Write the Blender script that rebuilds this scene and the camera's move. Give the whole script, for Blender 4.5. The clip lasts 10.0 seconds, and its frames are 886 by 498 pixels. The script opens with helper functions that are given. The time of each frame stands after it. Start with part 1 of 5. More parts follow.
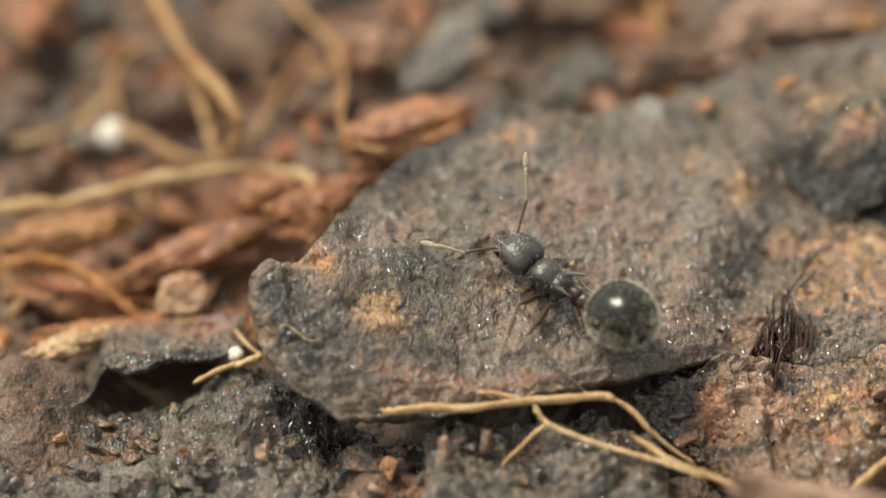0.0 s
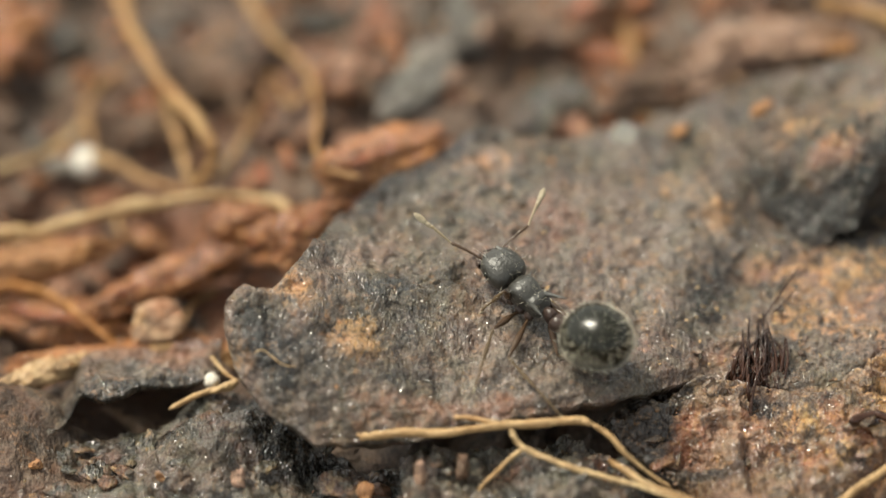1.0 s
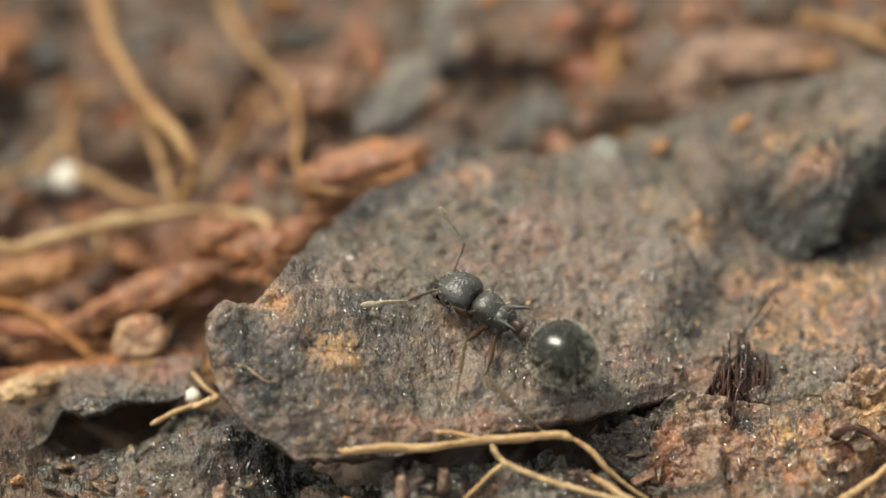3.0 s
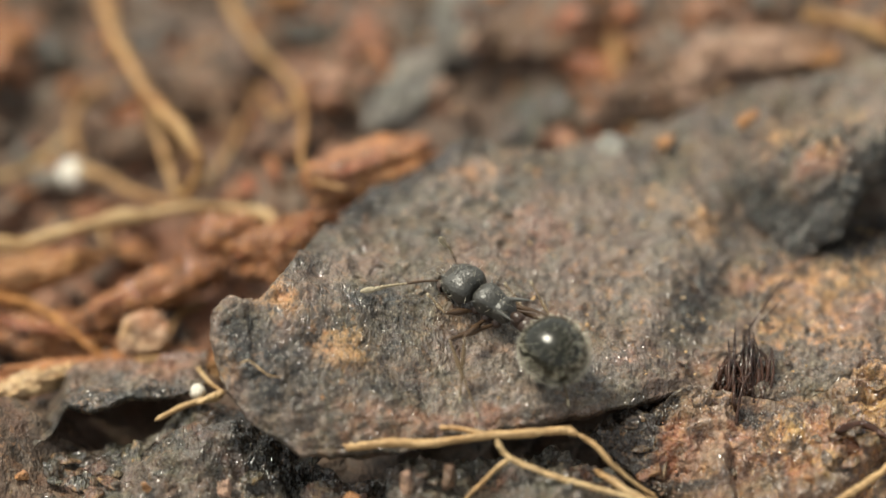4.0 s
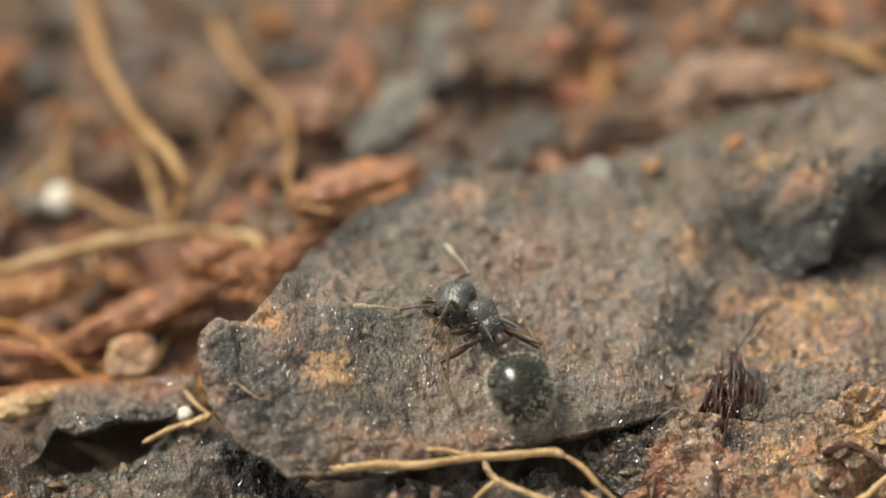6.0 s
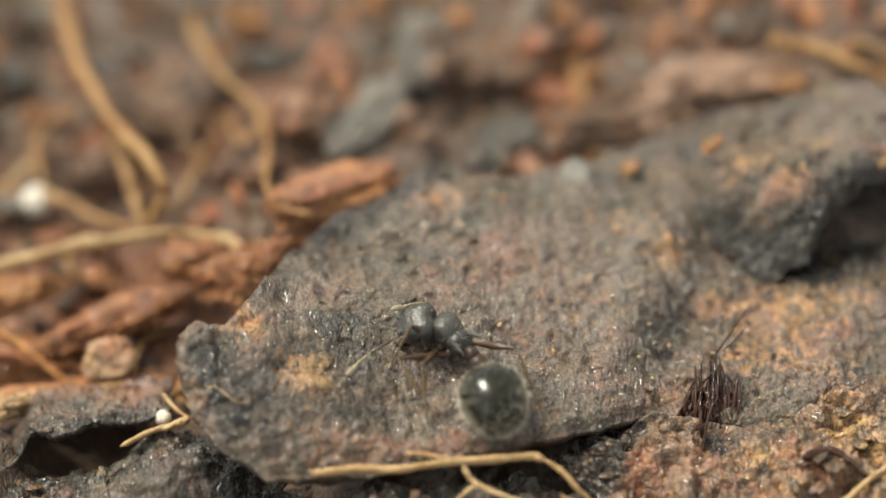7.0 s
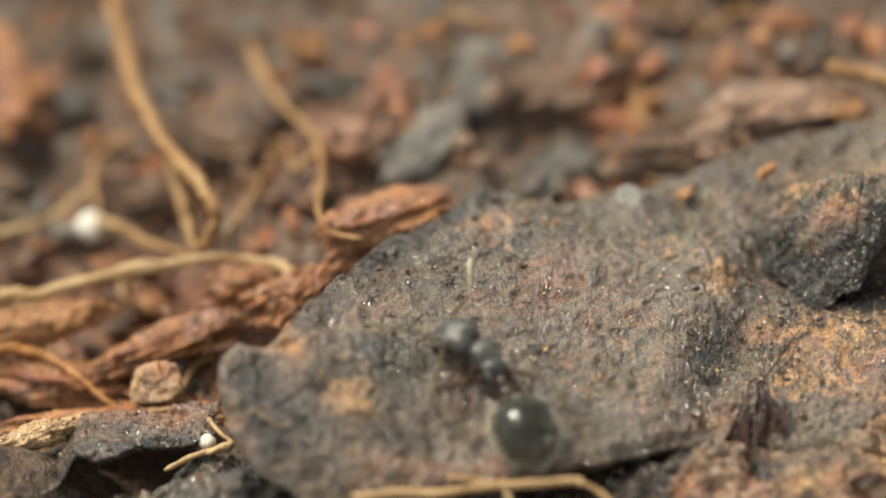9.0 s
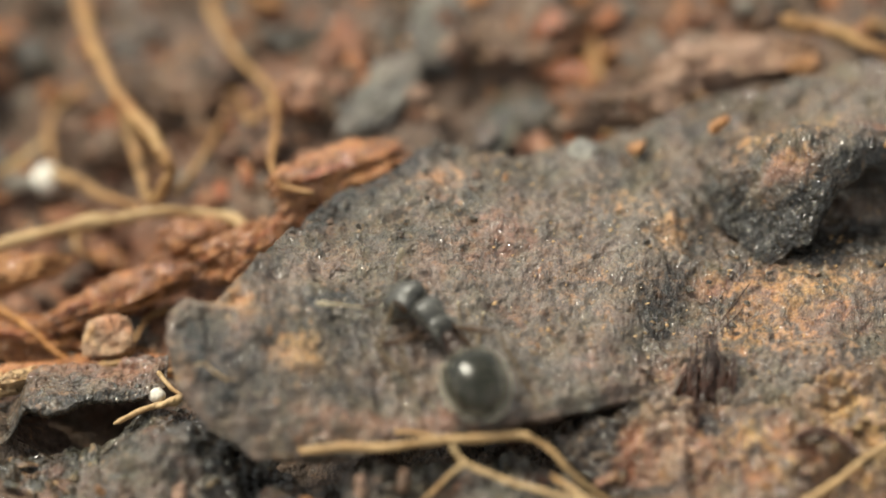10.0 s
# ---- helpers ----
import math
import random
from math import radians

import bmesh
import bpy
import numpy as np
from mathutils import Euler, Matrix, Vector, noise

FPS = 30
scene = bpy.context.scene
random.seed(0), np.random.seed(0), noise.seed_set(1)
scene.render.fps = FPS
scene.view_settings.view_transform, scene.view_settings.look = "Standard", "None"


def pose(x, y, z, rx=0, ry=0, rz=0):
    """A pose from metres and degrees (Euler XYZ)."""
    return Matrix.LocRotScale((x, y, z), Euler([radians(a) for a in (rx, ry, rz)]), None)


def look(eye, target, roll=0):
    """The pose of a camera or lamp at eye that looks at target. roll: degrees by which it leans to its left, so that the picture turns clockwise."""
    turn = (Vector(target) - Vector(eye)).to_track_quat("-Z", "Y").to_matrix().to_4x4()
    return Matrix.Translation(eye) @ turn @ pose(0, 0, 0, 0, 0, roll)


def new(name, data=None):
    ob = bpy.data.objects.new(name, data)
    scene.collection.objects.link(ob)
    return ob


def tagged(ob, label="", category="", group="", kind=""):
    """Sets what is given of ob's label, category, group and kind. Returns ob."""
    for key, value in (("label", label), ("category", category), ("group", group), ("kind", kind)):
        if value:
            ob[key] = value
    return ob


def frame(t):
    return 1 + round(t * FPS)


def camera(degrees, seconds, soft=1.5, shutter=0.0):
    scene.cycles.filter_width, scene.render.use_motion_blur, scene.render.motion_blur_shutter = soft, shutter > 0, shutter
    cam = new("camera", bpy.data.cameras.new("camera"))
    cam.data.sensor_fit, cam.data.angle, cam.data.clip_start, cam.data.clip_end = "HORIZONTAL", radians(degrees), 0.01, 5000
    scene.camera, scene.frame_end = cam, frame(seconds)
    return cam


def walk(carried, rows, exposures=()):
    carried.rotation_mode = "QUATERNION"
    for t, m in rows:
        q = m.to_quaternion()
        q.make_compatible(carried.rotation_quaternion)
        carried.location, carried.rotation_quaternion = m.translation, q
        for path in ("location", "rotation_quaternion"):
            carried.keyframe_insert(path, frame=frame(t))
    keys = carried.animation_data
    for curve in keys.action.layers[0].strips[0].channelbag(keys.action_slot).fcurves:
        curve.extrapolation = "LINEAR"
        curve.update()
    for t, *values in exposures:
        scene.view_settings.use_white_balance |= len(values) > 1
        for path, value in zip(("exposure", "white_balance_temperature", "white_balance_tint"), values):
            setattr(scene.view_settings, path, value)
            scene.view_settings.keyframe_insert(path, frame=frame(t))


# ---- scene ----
cam = camera(4.581, 10.0, soft=1.55, shutter=0.4)
cam.data.dof.use_dof = True
cam.data.dof.focus_distance = 0.1970
cam.data.dof.aperture_fstop = 39.0

# seconds, place in millimetres, turn in degrees
PATH = [
    (0.0, 0.478, -140.555, 142.066, 44.4811, 0.0543, 0.4796),
    (0.5, -0.038, -141.001, 141.621, 44.7380, -0.0080, 0.2664),
    (1.0, 0.115, -141.126, 141.501, 44.8434, 0.0330, 0.1688),
    (1.5, -0.346, -141.378, 141.248, 44.9733, -0.0998, 0.0306),
    (2.0, 0.149, -141.616, 141.061, 45.0979, -0.0182, 0.1104),
    (2.5, 0.000, -141.421, 141.421, 44.9998, 0.0003, 0.0003),
    (4.0, 0.156, -141.510, 141.165, 45.0458, 0.0484, 0.0663),
    (4.5, -0.203, -142.010, 140.693, 45.2580, -0.0438, -0.0290),
    (5.0, 0.103, -142.255, 140.424, 45.4000, 0.0612, -0.0276),
    (5.5, 0.517, -142.448, 140.267, 45.5141, 0.1384, 0.0854),
    (7.0, -0.845, -141.488, 140.783, 45.2543, -0.2873, -0.2565),
    (7.5, 0.454, -140.647, 140.529, 44.9787, -0.1654, -0.1273),
    (8.0, 2.727, -141.361, 138.863, 45.3874, 0.2486, 0.2465),
    (8.5, 3.306, -141.931, 138.301, 45.8771, 0.6989, 0.7203),
    (9.0, 5.426, -141.921, 138.294, 45.9967, 1.0248, 1.3507),
    (9.5, 6.626, -141.110, 139.157, 45.3426, 1.2580, 1.4600),
    (10.0, 8.822, -141.485, 138.773, 45.5865, 1.5045, 1.9005),
]
walk(cam, [(t, pose(x * 0.001, y * 0.001, z * 0.001, rx, ry, rz)) for t, x, y, z, rx, ry, rz in PATH])

# ---- light: a bright overcast sky almost straight overhead ----
world = bpy.data.worlds.new("sky")
scene.world = world
world.use_nodes = True
sky = world.node_tree.nodes.new("ShaderNodeTexSky")
sky.sky_type = "NISHITA"
sky.sun_disc = False
sky.sun_elevation, sky.sun_rotation = radians(62), radians(-70)
cloud = world.node_tree.nodes.new("ShaderNodeHueSaturation")
cloud.inputs["Saturation"].default_value = 0.2
world.node_tree.links.new(sky.outputs[0], cloud.inputs["Color"])
world.node_tree.links.new(cloud.outputs[0], world.node_tree.nodes["Background"].inputs[0])
world.node_tree.nodes["Background"].inputs[1].default_value = 0.145
sun = new("sun", bpy.data.lights.new("sun", "SUN"))
sun.data.energy, sun.data.angle, sun.data.color = 3.45, radians(16), (1.0, 0.95, 0.86)
sun.matrix_world = look((-0.42, 0.34, 0.84), (0, 0, 0))
scene.view_settings.exposure = 0.46
scene.view_settings.use_white_balance = True
scene.view_settings.white_balance_temperature, scene.view_settings.white_balance_tint = 7000, 5

# ---- forms: all lengths in millimetres, scaled by MM when a mesh is made ----
MM = 0.001


def lattice(ix, iy, iz, seed):
    h = (ix * 374761393 + iy * 668265263 + iz * 1440662683 + seed * 974634777) & 0x7FFFFFFF
    h = ((h ^ (h >> 13)) * 1274126177) & 0x7FFFFFFF
    h = ((h ^ (h >> 16)) * 2246822519) & 0x7FFFFFFF
    return (h ^ (h >> 15)) % 65536 / 32767.5 - 1.0


def grain(x, y, z, seed=0):
    """Smooth value noise from -1 to 1 on arrays."""
    x, y, z = (np.asarray(a, dtype=np.float64) for a in np.broadcast_arrays(x, y, z))
    fx, fy, fz = np.floor(x), np.floor(y), np.floor(z)
    ix, iy, iz = fx.astype(np.int64), fy.astype(np.int64), fz.astype(np.int64)
    u, v, w = x - fx, y - fy, z - fz
    u, v, w = u * u * (3 - 2 * u), v * v * (3 - 2 * v), w * w * (3 - 2 * w)
    total = 0
    for dx in (0, 1):
        for dy in (0, 1):
            for dz in (0, 1):
                k = (u if dx else 1 - u) * (v if dy else 1 - v) * (w if dz else 1 - w)
                total = total + k * lattice(ix + dx, iy + dy, iz + dz, seed)
    return total


def rough(x, y, z=0.0, size=1.0, octaves=4, seed=0, gain=0.5):
    total, amount = 0, 1.0
    for k in range(octaves):
        s = 2.03 ** k / size
        total = total + amount * grain(x * s + 13.7 * k, y * s + 5.1 * k, z * s + 2.9 * k, seed + k)
        amount *= gain
    return total


def step(a, b, x):
    t = np.clip((x - a) / (b - a), 0, 1)
    return t * t * (3 - 2 * t)


# hills of the great bark slab: x, y, radius, height
HILLS = [(-4.0, -3.0, 1.6, 1.42), (-2.6, -2.0, 1.3, 0.48), (-1.8, -4.6, 1.5, 0.13), (1.0, -4.0, 1.8, 0.5), (0.0, -1.2, 1.8, 0.48),
         (0.0, 1.6, 1.8, 0.23), (3.5, -2.5, 1.8, -0.03), (3.2, 0.5, 2.0, 0.36), (6.5, -1.0, 2.2, 0.14), (4.5, 3.0, 2.0, -0.32)]


def slab_height(x, y):
    """The broad form of the bark slab's upper side."""
    z = 0.1 + 0 * x
    for cx, cy, r, h in HILLS:
        z = z + h * np.exp(-((x - cx) ** 2 + (y - cy) ** 2) / (2 * r * r))
    return z


# ---- materials ----
class Nodes:
    """A short way to write node materials."""

    def __init__(self, name):
        self.mat = bpy.data.materials.new(name)
        self.mat.use_nodes = True
        self.tree = self.mat.node_tree
        self.shader = self.tree.nodes["Principled BSDF"]

    def add(self, kind, *inputs, operation="", attribute="", blend=""):
        n = self.tree.nodes.new(kind)
        if operation:
            n.operation = operation
        if attribute:
            n.attribute_name = attribute
        if blend:
            n.data_type, n.blend_type = "RGBA", blend
        for key, value in inputs:
            self.put(n.inputs[key], value)
        return n

    def put(self, socket, value):
        if isinstance(value, bpy.types.NodeSocket):
            self.tree.links.new(value, socket)
        else:
            socket.default_value = value

    def place(self, stretch=(1, 1, 1)):
        """Place on the thing, in millimetres."""
        co = self.add("ShaderNodeTexCoord").outputs["Object"]
        return self.add("ShaderNodeVectorMath", (0, co), (1, tuple(1000 * s for s in stretch)), operation="MULTIPLY").outputs[0]

    def noise(self, co, scale, detail=6, roughness=0.6, warp=0.0):
        return self.add("ShaderNodeTexNoise", ("Vector", co), ("Scale", scale), ("Detail", detail), ("Roughness", roughness), ("Distortion", warp)).outputs["Fac"]

    def cells(self, co, scale, out="Distance"):
        return self.add("ShaderNodeTexVoronoi", ("Vector", co), ("Scale", scale)).outputs[out]

    def span(self, value, a, b, lo=0.0, hi=1.0):
        return self.add("ShaderNodeMapRange", ("Value", value), ("From Min", a), ("From Max", b), ("To Min", lo), ("To Max", hi)).outputs[0]

    def math(self, op, a, b):
        return self.add("ShaderNodeMath", (0, a), (1, b), operation=op).outputs[0]

    def mix(self, fac, a, b, blend="MIX"):
        n = self.add("ShaderNodeMix", blend=blend)
        self.put(n.inputs[0], fac)
        for i, c in ((6, a), (7, b)):
            self.put(n.inputs[i], c if isinstance(c, bpy.types.NodeSocket) else (*c, 1.0))
        return n.outputs[2]

    def tone(self):
        a = self.add("ShaderNodeAttribute", attribute="tone")
        return self.add("ShaderNodeSeparateColor", (0, a.outputs["Color"])).outputs

    def bump(self, *layers):
        last = None
        for height, distance in layers:
            n = self.add("ShaderNodeBump", ("Height", height), ("Strength", 1.0), ("Distance", distance * 0.001))
            if last:
                self.put(n.inputs["Normal"], last)
            last = n.outputs[0]
        self.put(self.shader.inputs["Normal"], last)

    def done(self, color, roughness, **more):
        self.put(self.shader.inputs["Base Color"], color if isinstance(color, bpy.types.NodeSocket) else (*color, 1.0))
        self.put(self.shader.inputs["Roughness"], roughness)
        for key, value in more.items():
            self.put(self.shader.inputs[key.replace("_", " ")], value)
        return self.mat


def bark_material(name, dark, mid, pale, tan, red, wet=0.35, shine=0.3, amber=0.4, hue=0.3):
    """Damp bark: dark to pale mottling that drifts from mauve to olive, with tan, black and red stains and painted
    shade where the tone of the mesh says so.
    """
    n = Nodes(name)
    co = n.place()
    broad, fine = n.noise(co, 0.8, 5, 0.6, 0.3), n.noise(co, 4.5, 6, 0.6, 0.2)
    fibre = n.noise(n.place((1.0, 0.4, 1.0)), 13, 4, 0.6, 0.6)
    blotch, damp = n.noise(co, 2.2, 6, 0.65, 0.8), n.noise(co, 1.6, 4, 0.6)
    tones = n.tone()
    color = n.mix(n.span(n.math("ADD", n.math("MULTIPLY", fine, 0.45), n.math("MULTIPLY", blotch, 0.55)), 0.36, 0.60), dark, mid)
    color = n.mix(n.span(n.noise(co, 1.3, 5, 0.6, 0.5), 0.45, 0.62, 0.0, 0.8), color, tuple(0.5 * a + 0.28 * b for a, b in zip(mid, red)))
    color = n.mix(n.span(n.math("ADD", n.math("MULTIPLY", broad, 0.6), n.math("MULTIPLY", fibre, 0.4)), 0.45, 0.68), color, pale)
    color = n.mix(n.math("MULTIPLY", n.span(n.math("ADD", tones[2], n.math("MULTIPLY", n.math("SUBTRACT", fine, 0.5), 1.6)), 0.28, 0.75), 0.9), color, red)
    color = n.mix(n.span(n.math("ADD", tones[0], n.math("ADD", n.math("MULTIPLY", n.math("SUBTRACT", fibre, 0.5), 1.3), n.math("MULTIPLY", n.math("SUBTRACT", fine, 0.5), 2.4))), 0.36, 0.85), color, tan)
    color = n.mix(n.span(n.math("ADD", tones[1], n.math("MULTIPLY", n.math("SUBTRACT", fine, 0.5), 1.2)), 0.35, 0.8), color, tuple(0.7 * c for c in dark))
    color = n.mix(n.span(n.noise(co, 22, 3, 0.6), 0.32, 0.5, 0.55, 0.0), color, tuple(0.4 * c for c in dark))
    color = n.mix(n.span(n.noise(co, 11, 4, 0.65), 0.55, 0.74, 0.0, 0.55), color, tuple(1.3 * c for c in pale))
    color = n.mix(n.span(n.noise(co, 0.75, 4, 0.6, 0.8), 0.42, 0.56, hue, 0.0), color, (0.95, 0.99, 0.78), "MULTIPLY")
    color = n.mix(n.span(n.noise(co, 1.05, 4, 0.62, 0.9), 0.47, 0.60, 0.0, hue), color, (1.09, 0.95, 0.97), "MULTIPLY")
    color = n.mix(n.span(n.noise(co, 3.3, 4, 0.62, 0.9), 0.52, 0.66, 0.0, hue), color, (1.16, 0.97, 0.78), "MULTIPLY")
    color = n.mix(n.math("MULTIPLY", n.span(n.noise(co, 6.5, 4, 0.62, 0.7), 0.55, 0.66, 0.0, amber), n.span(n.noise(co, 1.1, 3, 0.6), 0.40, 0.58)), color, tuple(0.62 * a + 0.45 * b for a, b in zip(tan, red)))
    coarse, small, thread = n.noise(co, 2.2, 2, 0.45, 0.5), n.noise(co, 7, 2, 0.45, 0.3), n.noise(n.place((1.0, 0.4, 1.0)), 19, 1, 0.4, 0.4)
    n.bump((coarse, 0.18), (small, 0.07), (thread, 0.035))
    film = n.add("ShaderNodeBump", ("Height", coarse), ("Strength", 1.0), ("Distance", 0.00016)).outputs[0]
    film = n.add("ShaderNodeBump", ("Height", n.noise(n.place((1.5, 0.55, 1.2)), 12, 1, 0.4, 0.4)), ("Strength", 1.0), ("Distance", 0.00013), ("Normal", film)).outputs[0]
    dry = 0.3 if shine < 0.9 else 0.7
    water = n.math("MULTIPLY", n.span(damp, 0.44, 0.62, 1.0, dry), n.span(fine, 0.4, 0.6, 1.0, 0.3 + dry))
    return n.done(color, n.span(damp, 0.38, 0.62, wet + 0.12, wet + 0.35), Specular_IOR_Level=0.25, Coat_Weight=n.math("MULTIPLY", water, min(1.0, shine * 1.8)), Coat_IOR=1.6, Coat_Roughness=0.06, Coat_Normal=film)


def fibre_material(name, pale, deep, stretch=(1, 1, 1), rough_=0.55):
    n = Nodes(name)
    co = n.place(stretch)
    a, b = n.noise(co, 1.1, 5, 0.6), n.noise(co, 9, 6, 0.65, 0.4)
    rnd = n.add("ShaderNodeObjectInfo").outputs["Random"]
    color = n.mix(n.span(a, 0.35, 0.68), pale, deep)
    color = n.mix(n.span(b, 0.35, 0.6, 0.65, 0.0), color, tuple(0.45 * c for c in deep))
    color = n.mix(n.span(n.noise(co, 3.1, 5, 0.7), 0.55, 0.7, 0.0, 0.8), color, tuple(0.35 * c for c in deep))
    color = n.mix(n.math("MULTIPLY", rnd, 0.35), color, deep)
    n.bump((n.noise(co, 1.5, 2, 0.45), 0.12), (n.noise(co, 9, 2, 0.45, 0.4), 0.035))
    return n.done(color, rough_, Specular_IOR_Level=0.4)


def chitin_material(name, color, rough_, relief, scale=30.0, shine=0.38):
    n = Nodes(name)
    co = n.place()
    pits, fine = n.cells(co, scale), n.noise(co, 45, 4)
    c = n.mix(n.span(fine, 0.3, 0.7), color, tuple(1.7 * v for v in color))
    n.bump((pits, relief), (n.noise(co, 30, 1, 0.4), relief * 0.8))
    return n.done(c, n.span(fine, 0.3, 0.7, rough_ * 0.85, rough_ * 1.2), Specular_IOR_Level=shine)


BARK = bark_material("damp_grey_bark", (0.015, 0.0125, 0.009), (0.072, 0.054, 0.041), (0.205, 0.168, 0.132), (0.38, 0.215, 0.105), (0.20, 0.10, 0.064), 0.32, 0.9, 0.4, 0.7)
DARK_BARK = bark_material("dark_bark", (0.008, 0.0072, 0.0055), (0.044, 0.039, 0.030), (0.155, 0.140, 0.116), (0.38, 0.25, 0.13), (0.20, 0.085, 0.05), 0.26, 1.0, 0.25, 0.8)
RED_BARK = bark_material("red_brown_bark", (0.026, 0.016, 0.010), (0.125, 0.075, 0.045), (0.31, 0.215, 0.145), (0.45, 0.275, 0.12), (0.23, 0.080, 0.036), 0.16, 1.0, 0.75, 0.8)
SOIL = bark_material("dark_soil", (0.022, 0.016, 0.013), (0.092, 0.064, 0.047), (0.20, 0.15, 0.12), (0.38, 0.22, 0.11), (0.22, 0.09, 0.05), 0.42, 0.18)
BROWN_WOOD = bark_material("brown_rotten_wood", (0.03, 0.018, 0.012), (0.155, 0.090, 0.058), (0.29, 0.20, 0.145), (0.45, 0.27, 0.13), (0.25, 0.10, 0.05), 0.42)
RED_WOOD = bark_material("rotten_red_wood", (0.06, 0.020, 0.011), (0.40, 0.150, 0.048), (0.55, 0.275, 0.115), (0.55, 0.28, 0.11), (0.30, 0.085, 0.036), 0.25, 0.9, 0.6)
PINK_WOOD = bark_material("pale_pink_wood", (0.14, 0.08, 0.055), (0.38, 0.235, 0.17), (0.54, 0.39, 0.30), (0.6, 0.38, 0.2), (0.38, 0.17, 0.10), 0.45)
ORANGE_WOOD = bark_material("orange_wood", (0.15, 0.06, 0.024), (0.42, 0.205, 0.09), (0.60, 0.34, 0.17), (0.66, 0.40, 0.18), (0.46, 0.16, 0.055), 0.45)
GREY_STONE = bark_material("grey_flake", (0.07, 0.066, 0.062), (0.18, 0.17, 0.155), (0.30, 0.285, 0.26), (0.32, 0.25, 0.19), (0.2, 0.13, 0.09), 0.4, 0.12)
PALE_CRUST = bark_material("pale_grey_crust", (0.13, 0.125, 0.115), (0.23, 0.22, 0.205), (0.33, 0.315, 0.29), (0.34, 0.29, 0.23), (0.25, 0.20, 0.17), 0.45)
PALE_WOOD = bark_material("pale_tan_wood", (0.38, 0.24, 0.13), (0.56, 0.38, 0.21), (0.68, 0.50, 0.32), (0.66, 0.44, 0.2), (0.42, 0.2, 0.10), 0.45)
PALE_PINK = bark_material("faded_pink_wood", (0.25, 0.145, 0.09), (0.46, 0.29, 0.185), (0.60, 0.43, 0.30), (0.6, 0.36, 0.18), (0.44, 0.20, 0.11), 0.42)
AMBER = bark_material("amber_resin", (0.08, 0.032, 0.010), (0.27, 0.13, 0.04), (0.46, 0.31, 0.15), (0.5, 0.29, 0.10), (0.34, 0.10, 0.02), 0.1, 1.0, 0.6, 0.3)
ROOT = fibre_material("tan_root", (0.62, 0.46, 0.25), (0.40, 0.22, 0.085))
ORANGE_ROOT = fibre_material("orange_root", (0.56, 0.28, 0.09), (0.34, 0.13, 0.035))
# browner copy of the tan root; partial shade at the back is in its colour
SHADED_ROOT = fibre_material("shaded_brown_root", (0.50, 0.32, 0.14), (0.28, 0.13, 0.045))
RUSTY = fibre_material("rusty_fibre", (0.085, 0.036, 0.021), (0.024, 0.012, 0.008), rough_=0.10)
WHITE = fibre_material("white_grain", (0.80, 0.76, 0.68), (0.66, 0.60, 0.50))
BLACK = chitin_material("black_chitin", (0.028, 0.027, 0.023), 0.38, 0.007, 20.0, 0.6)
GLOSSY = chitin_material("glossy_black_chitin", (0.0095, 0.0095, 0.0055), 0.20, 0.002, 22.0)
BROWN = chitin_material("brown_chitin", (0.034, 0.021, 0.016), 0.32, 0.003)
FEELER = chitin_material("pale_amber_chitin", (0.20, 0.16, 0.10), 0.4, 0.002)
LEG = chitin_material("amber_chitin", (0.052, 0.031, 0.018), 0.22, 0.002)
SHIN = chitin_material("light_amber_chitin", (0.085, 0.058, 0.032), 0.22, 0.002)
CLUB = fibre_material("pale_club", (0.50, 0.44, 0.32), (0.34, 0.28, 0.18))
HAIR = fibre_material("pale_hair", (0.84, 0.79, 0.66), (0.70, 0.64, 0.50), rough_=0.4)


# ---- meshes ----
def link(name, verts, faces, material, parent=None, label="", origin=(0, 0, 0), tone=None):
    """One mesh object from vertices in millimetres; origin is its own place."""
    v = (np.asarray(verts, dtype=float) - np.asarray(origin)) * MM
    me = bpy.data.meshes.new(name)
    me.from_pydata(v.tolist(), [], faces if isinstance(faces, list) else faces.tolist())
    me.polygons.foreach_set("use_smooth", [True] * len(me.polygons))
    me.materials.append(material)
    if tone is not None:
        a = me.attributes.new("tone", "FLOAT_COLOR", "POINT")
        a.data.foreach_set("color", np.concatenate([tone, np.ones((len(tone), 1))], axis=1).astype(np.float32).ravel())
    ob = new(name, me)
    ob.location = Vector(origin) * MM
    if parent:
        ob.parent = parent
    if label:
        tagged(ob, label=label)
    return ob


def grid_faces(nu, nv, flip=False):
    i, j = np.meshgrid(np.arange(nu - 1), np.arange(nv - 1), indexing="ij")
    a = (i * nv + j).ravel()
    f = np.stack([a, a + nv, a + nv + 1, a + 1], axis=1)
    return f[:, ::-1] if flip else f


def stains(x, y, marks, channels=3):
    """Soft round spots of colour, stains and painted shade: x, y, radius along x, radius along y, channel (0 tan, 1
    black, 2 red), amount.
    """
    tone = np.zeros((len(x), channels))
    for cx, cy, rx, ry, ch, amount in marks:
        w = rough(x, y, 0, 0.9, 3, 40 + ch) * 0.35
        tone[:, ch] += amount * np.exp(-(((x - cx) / rx) ** 2 + ((y - cy) / ry) ** 2)) * (1 + w)
    return np.clip(tone, 0, 1.2)


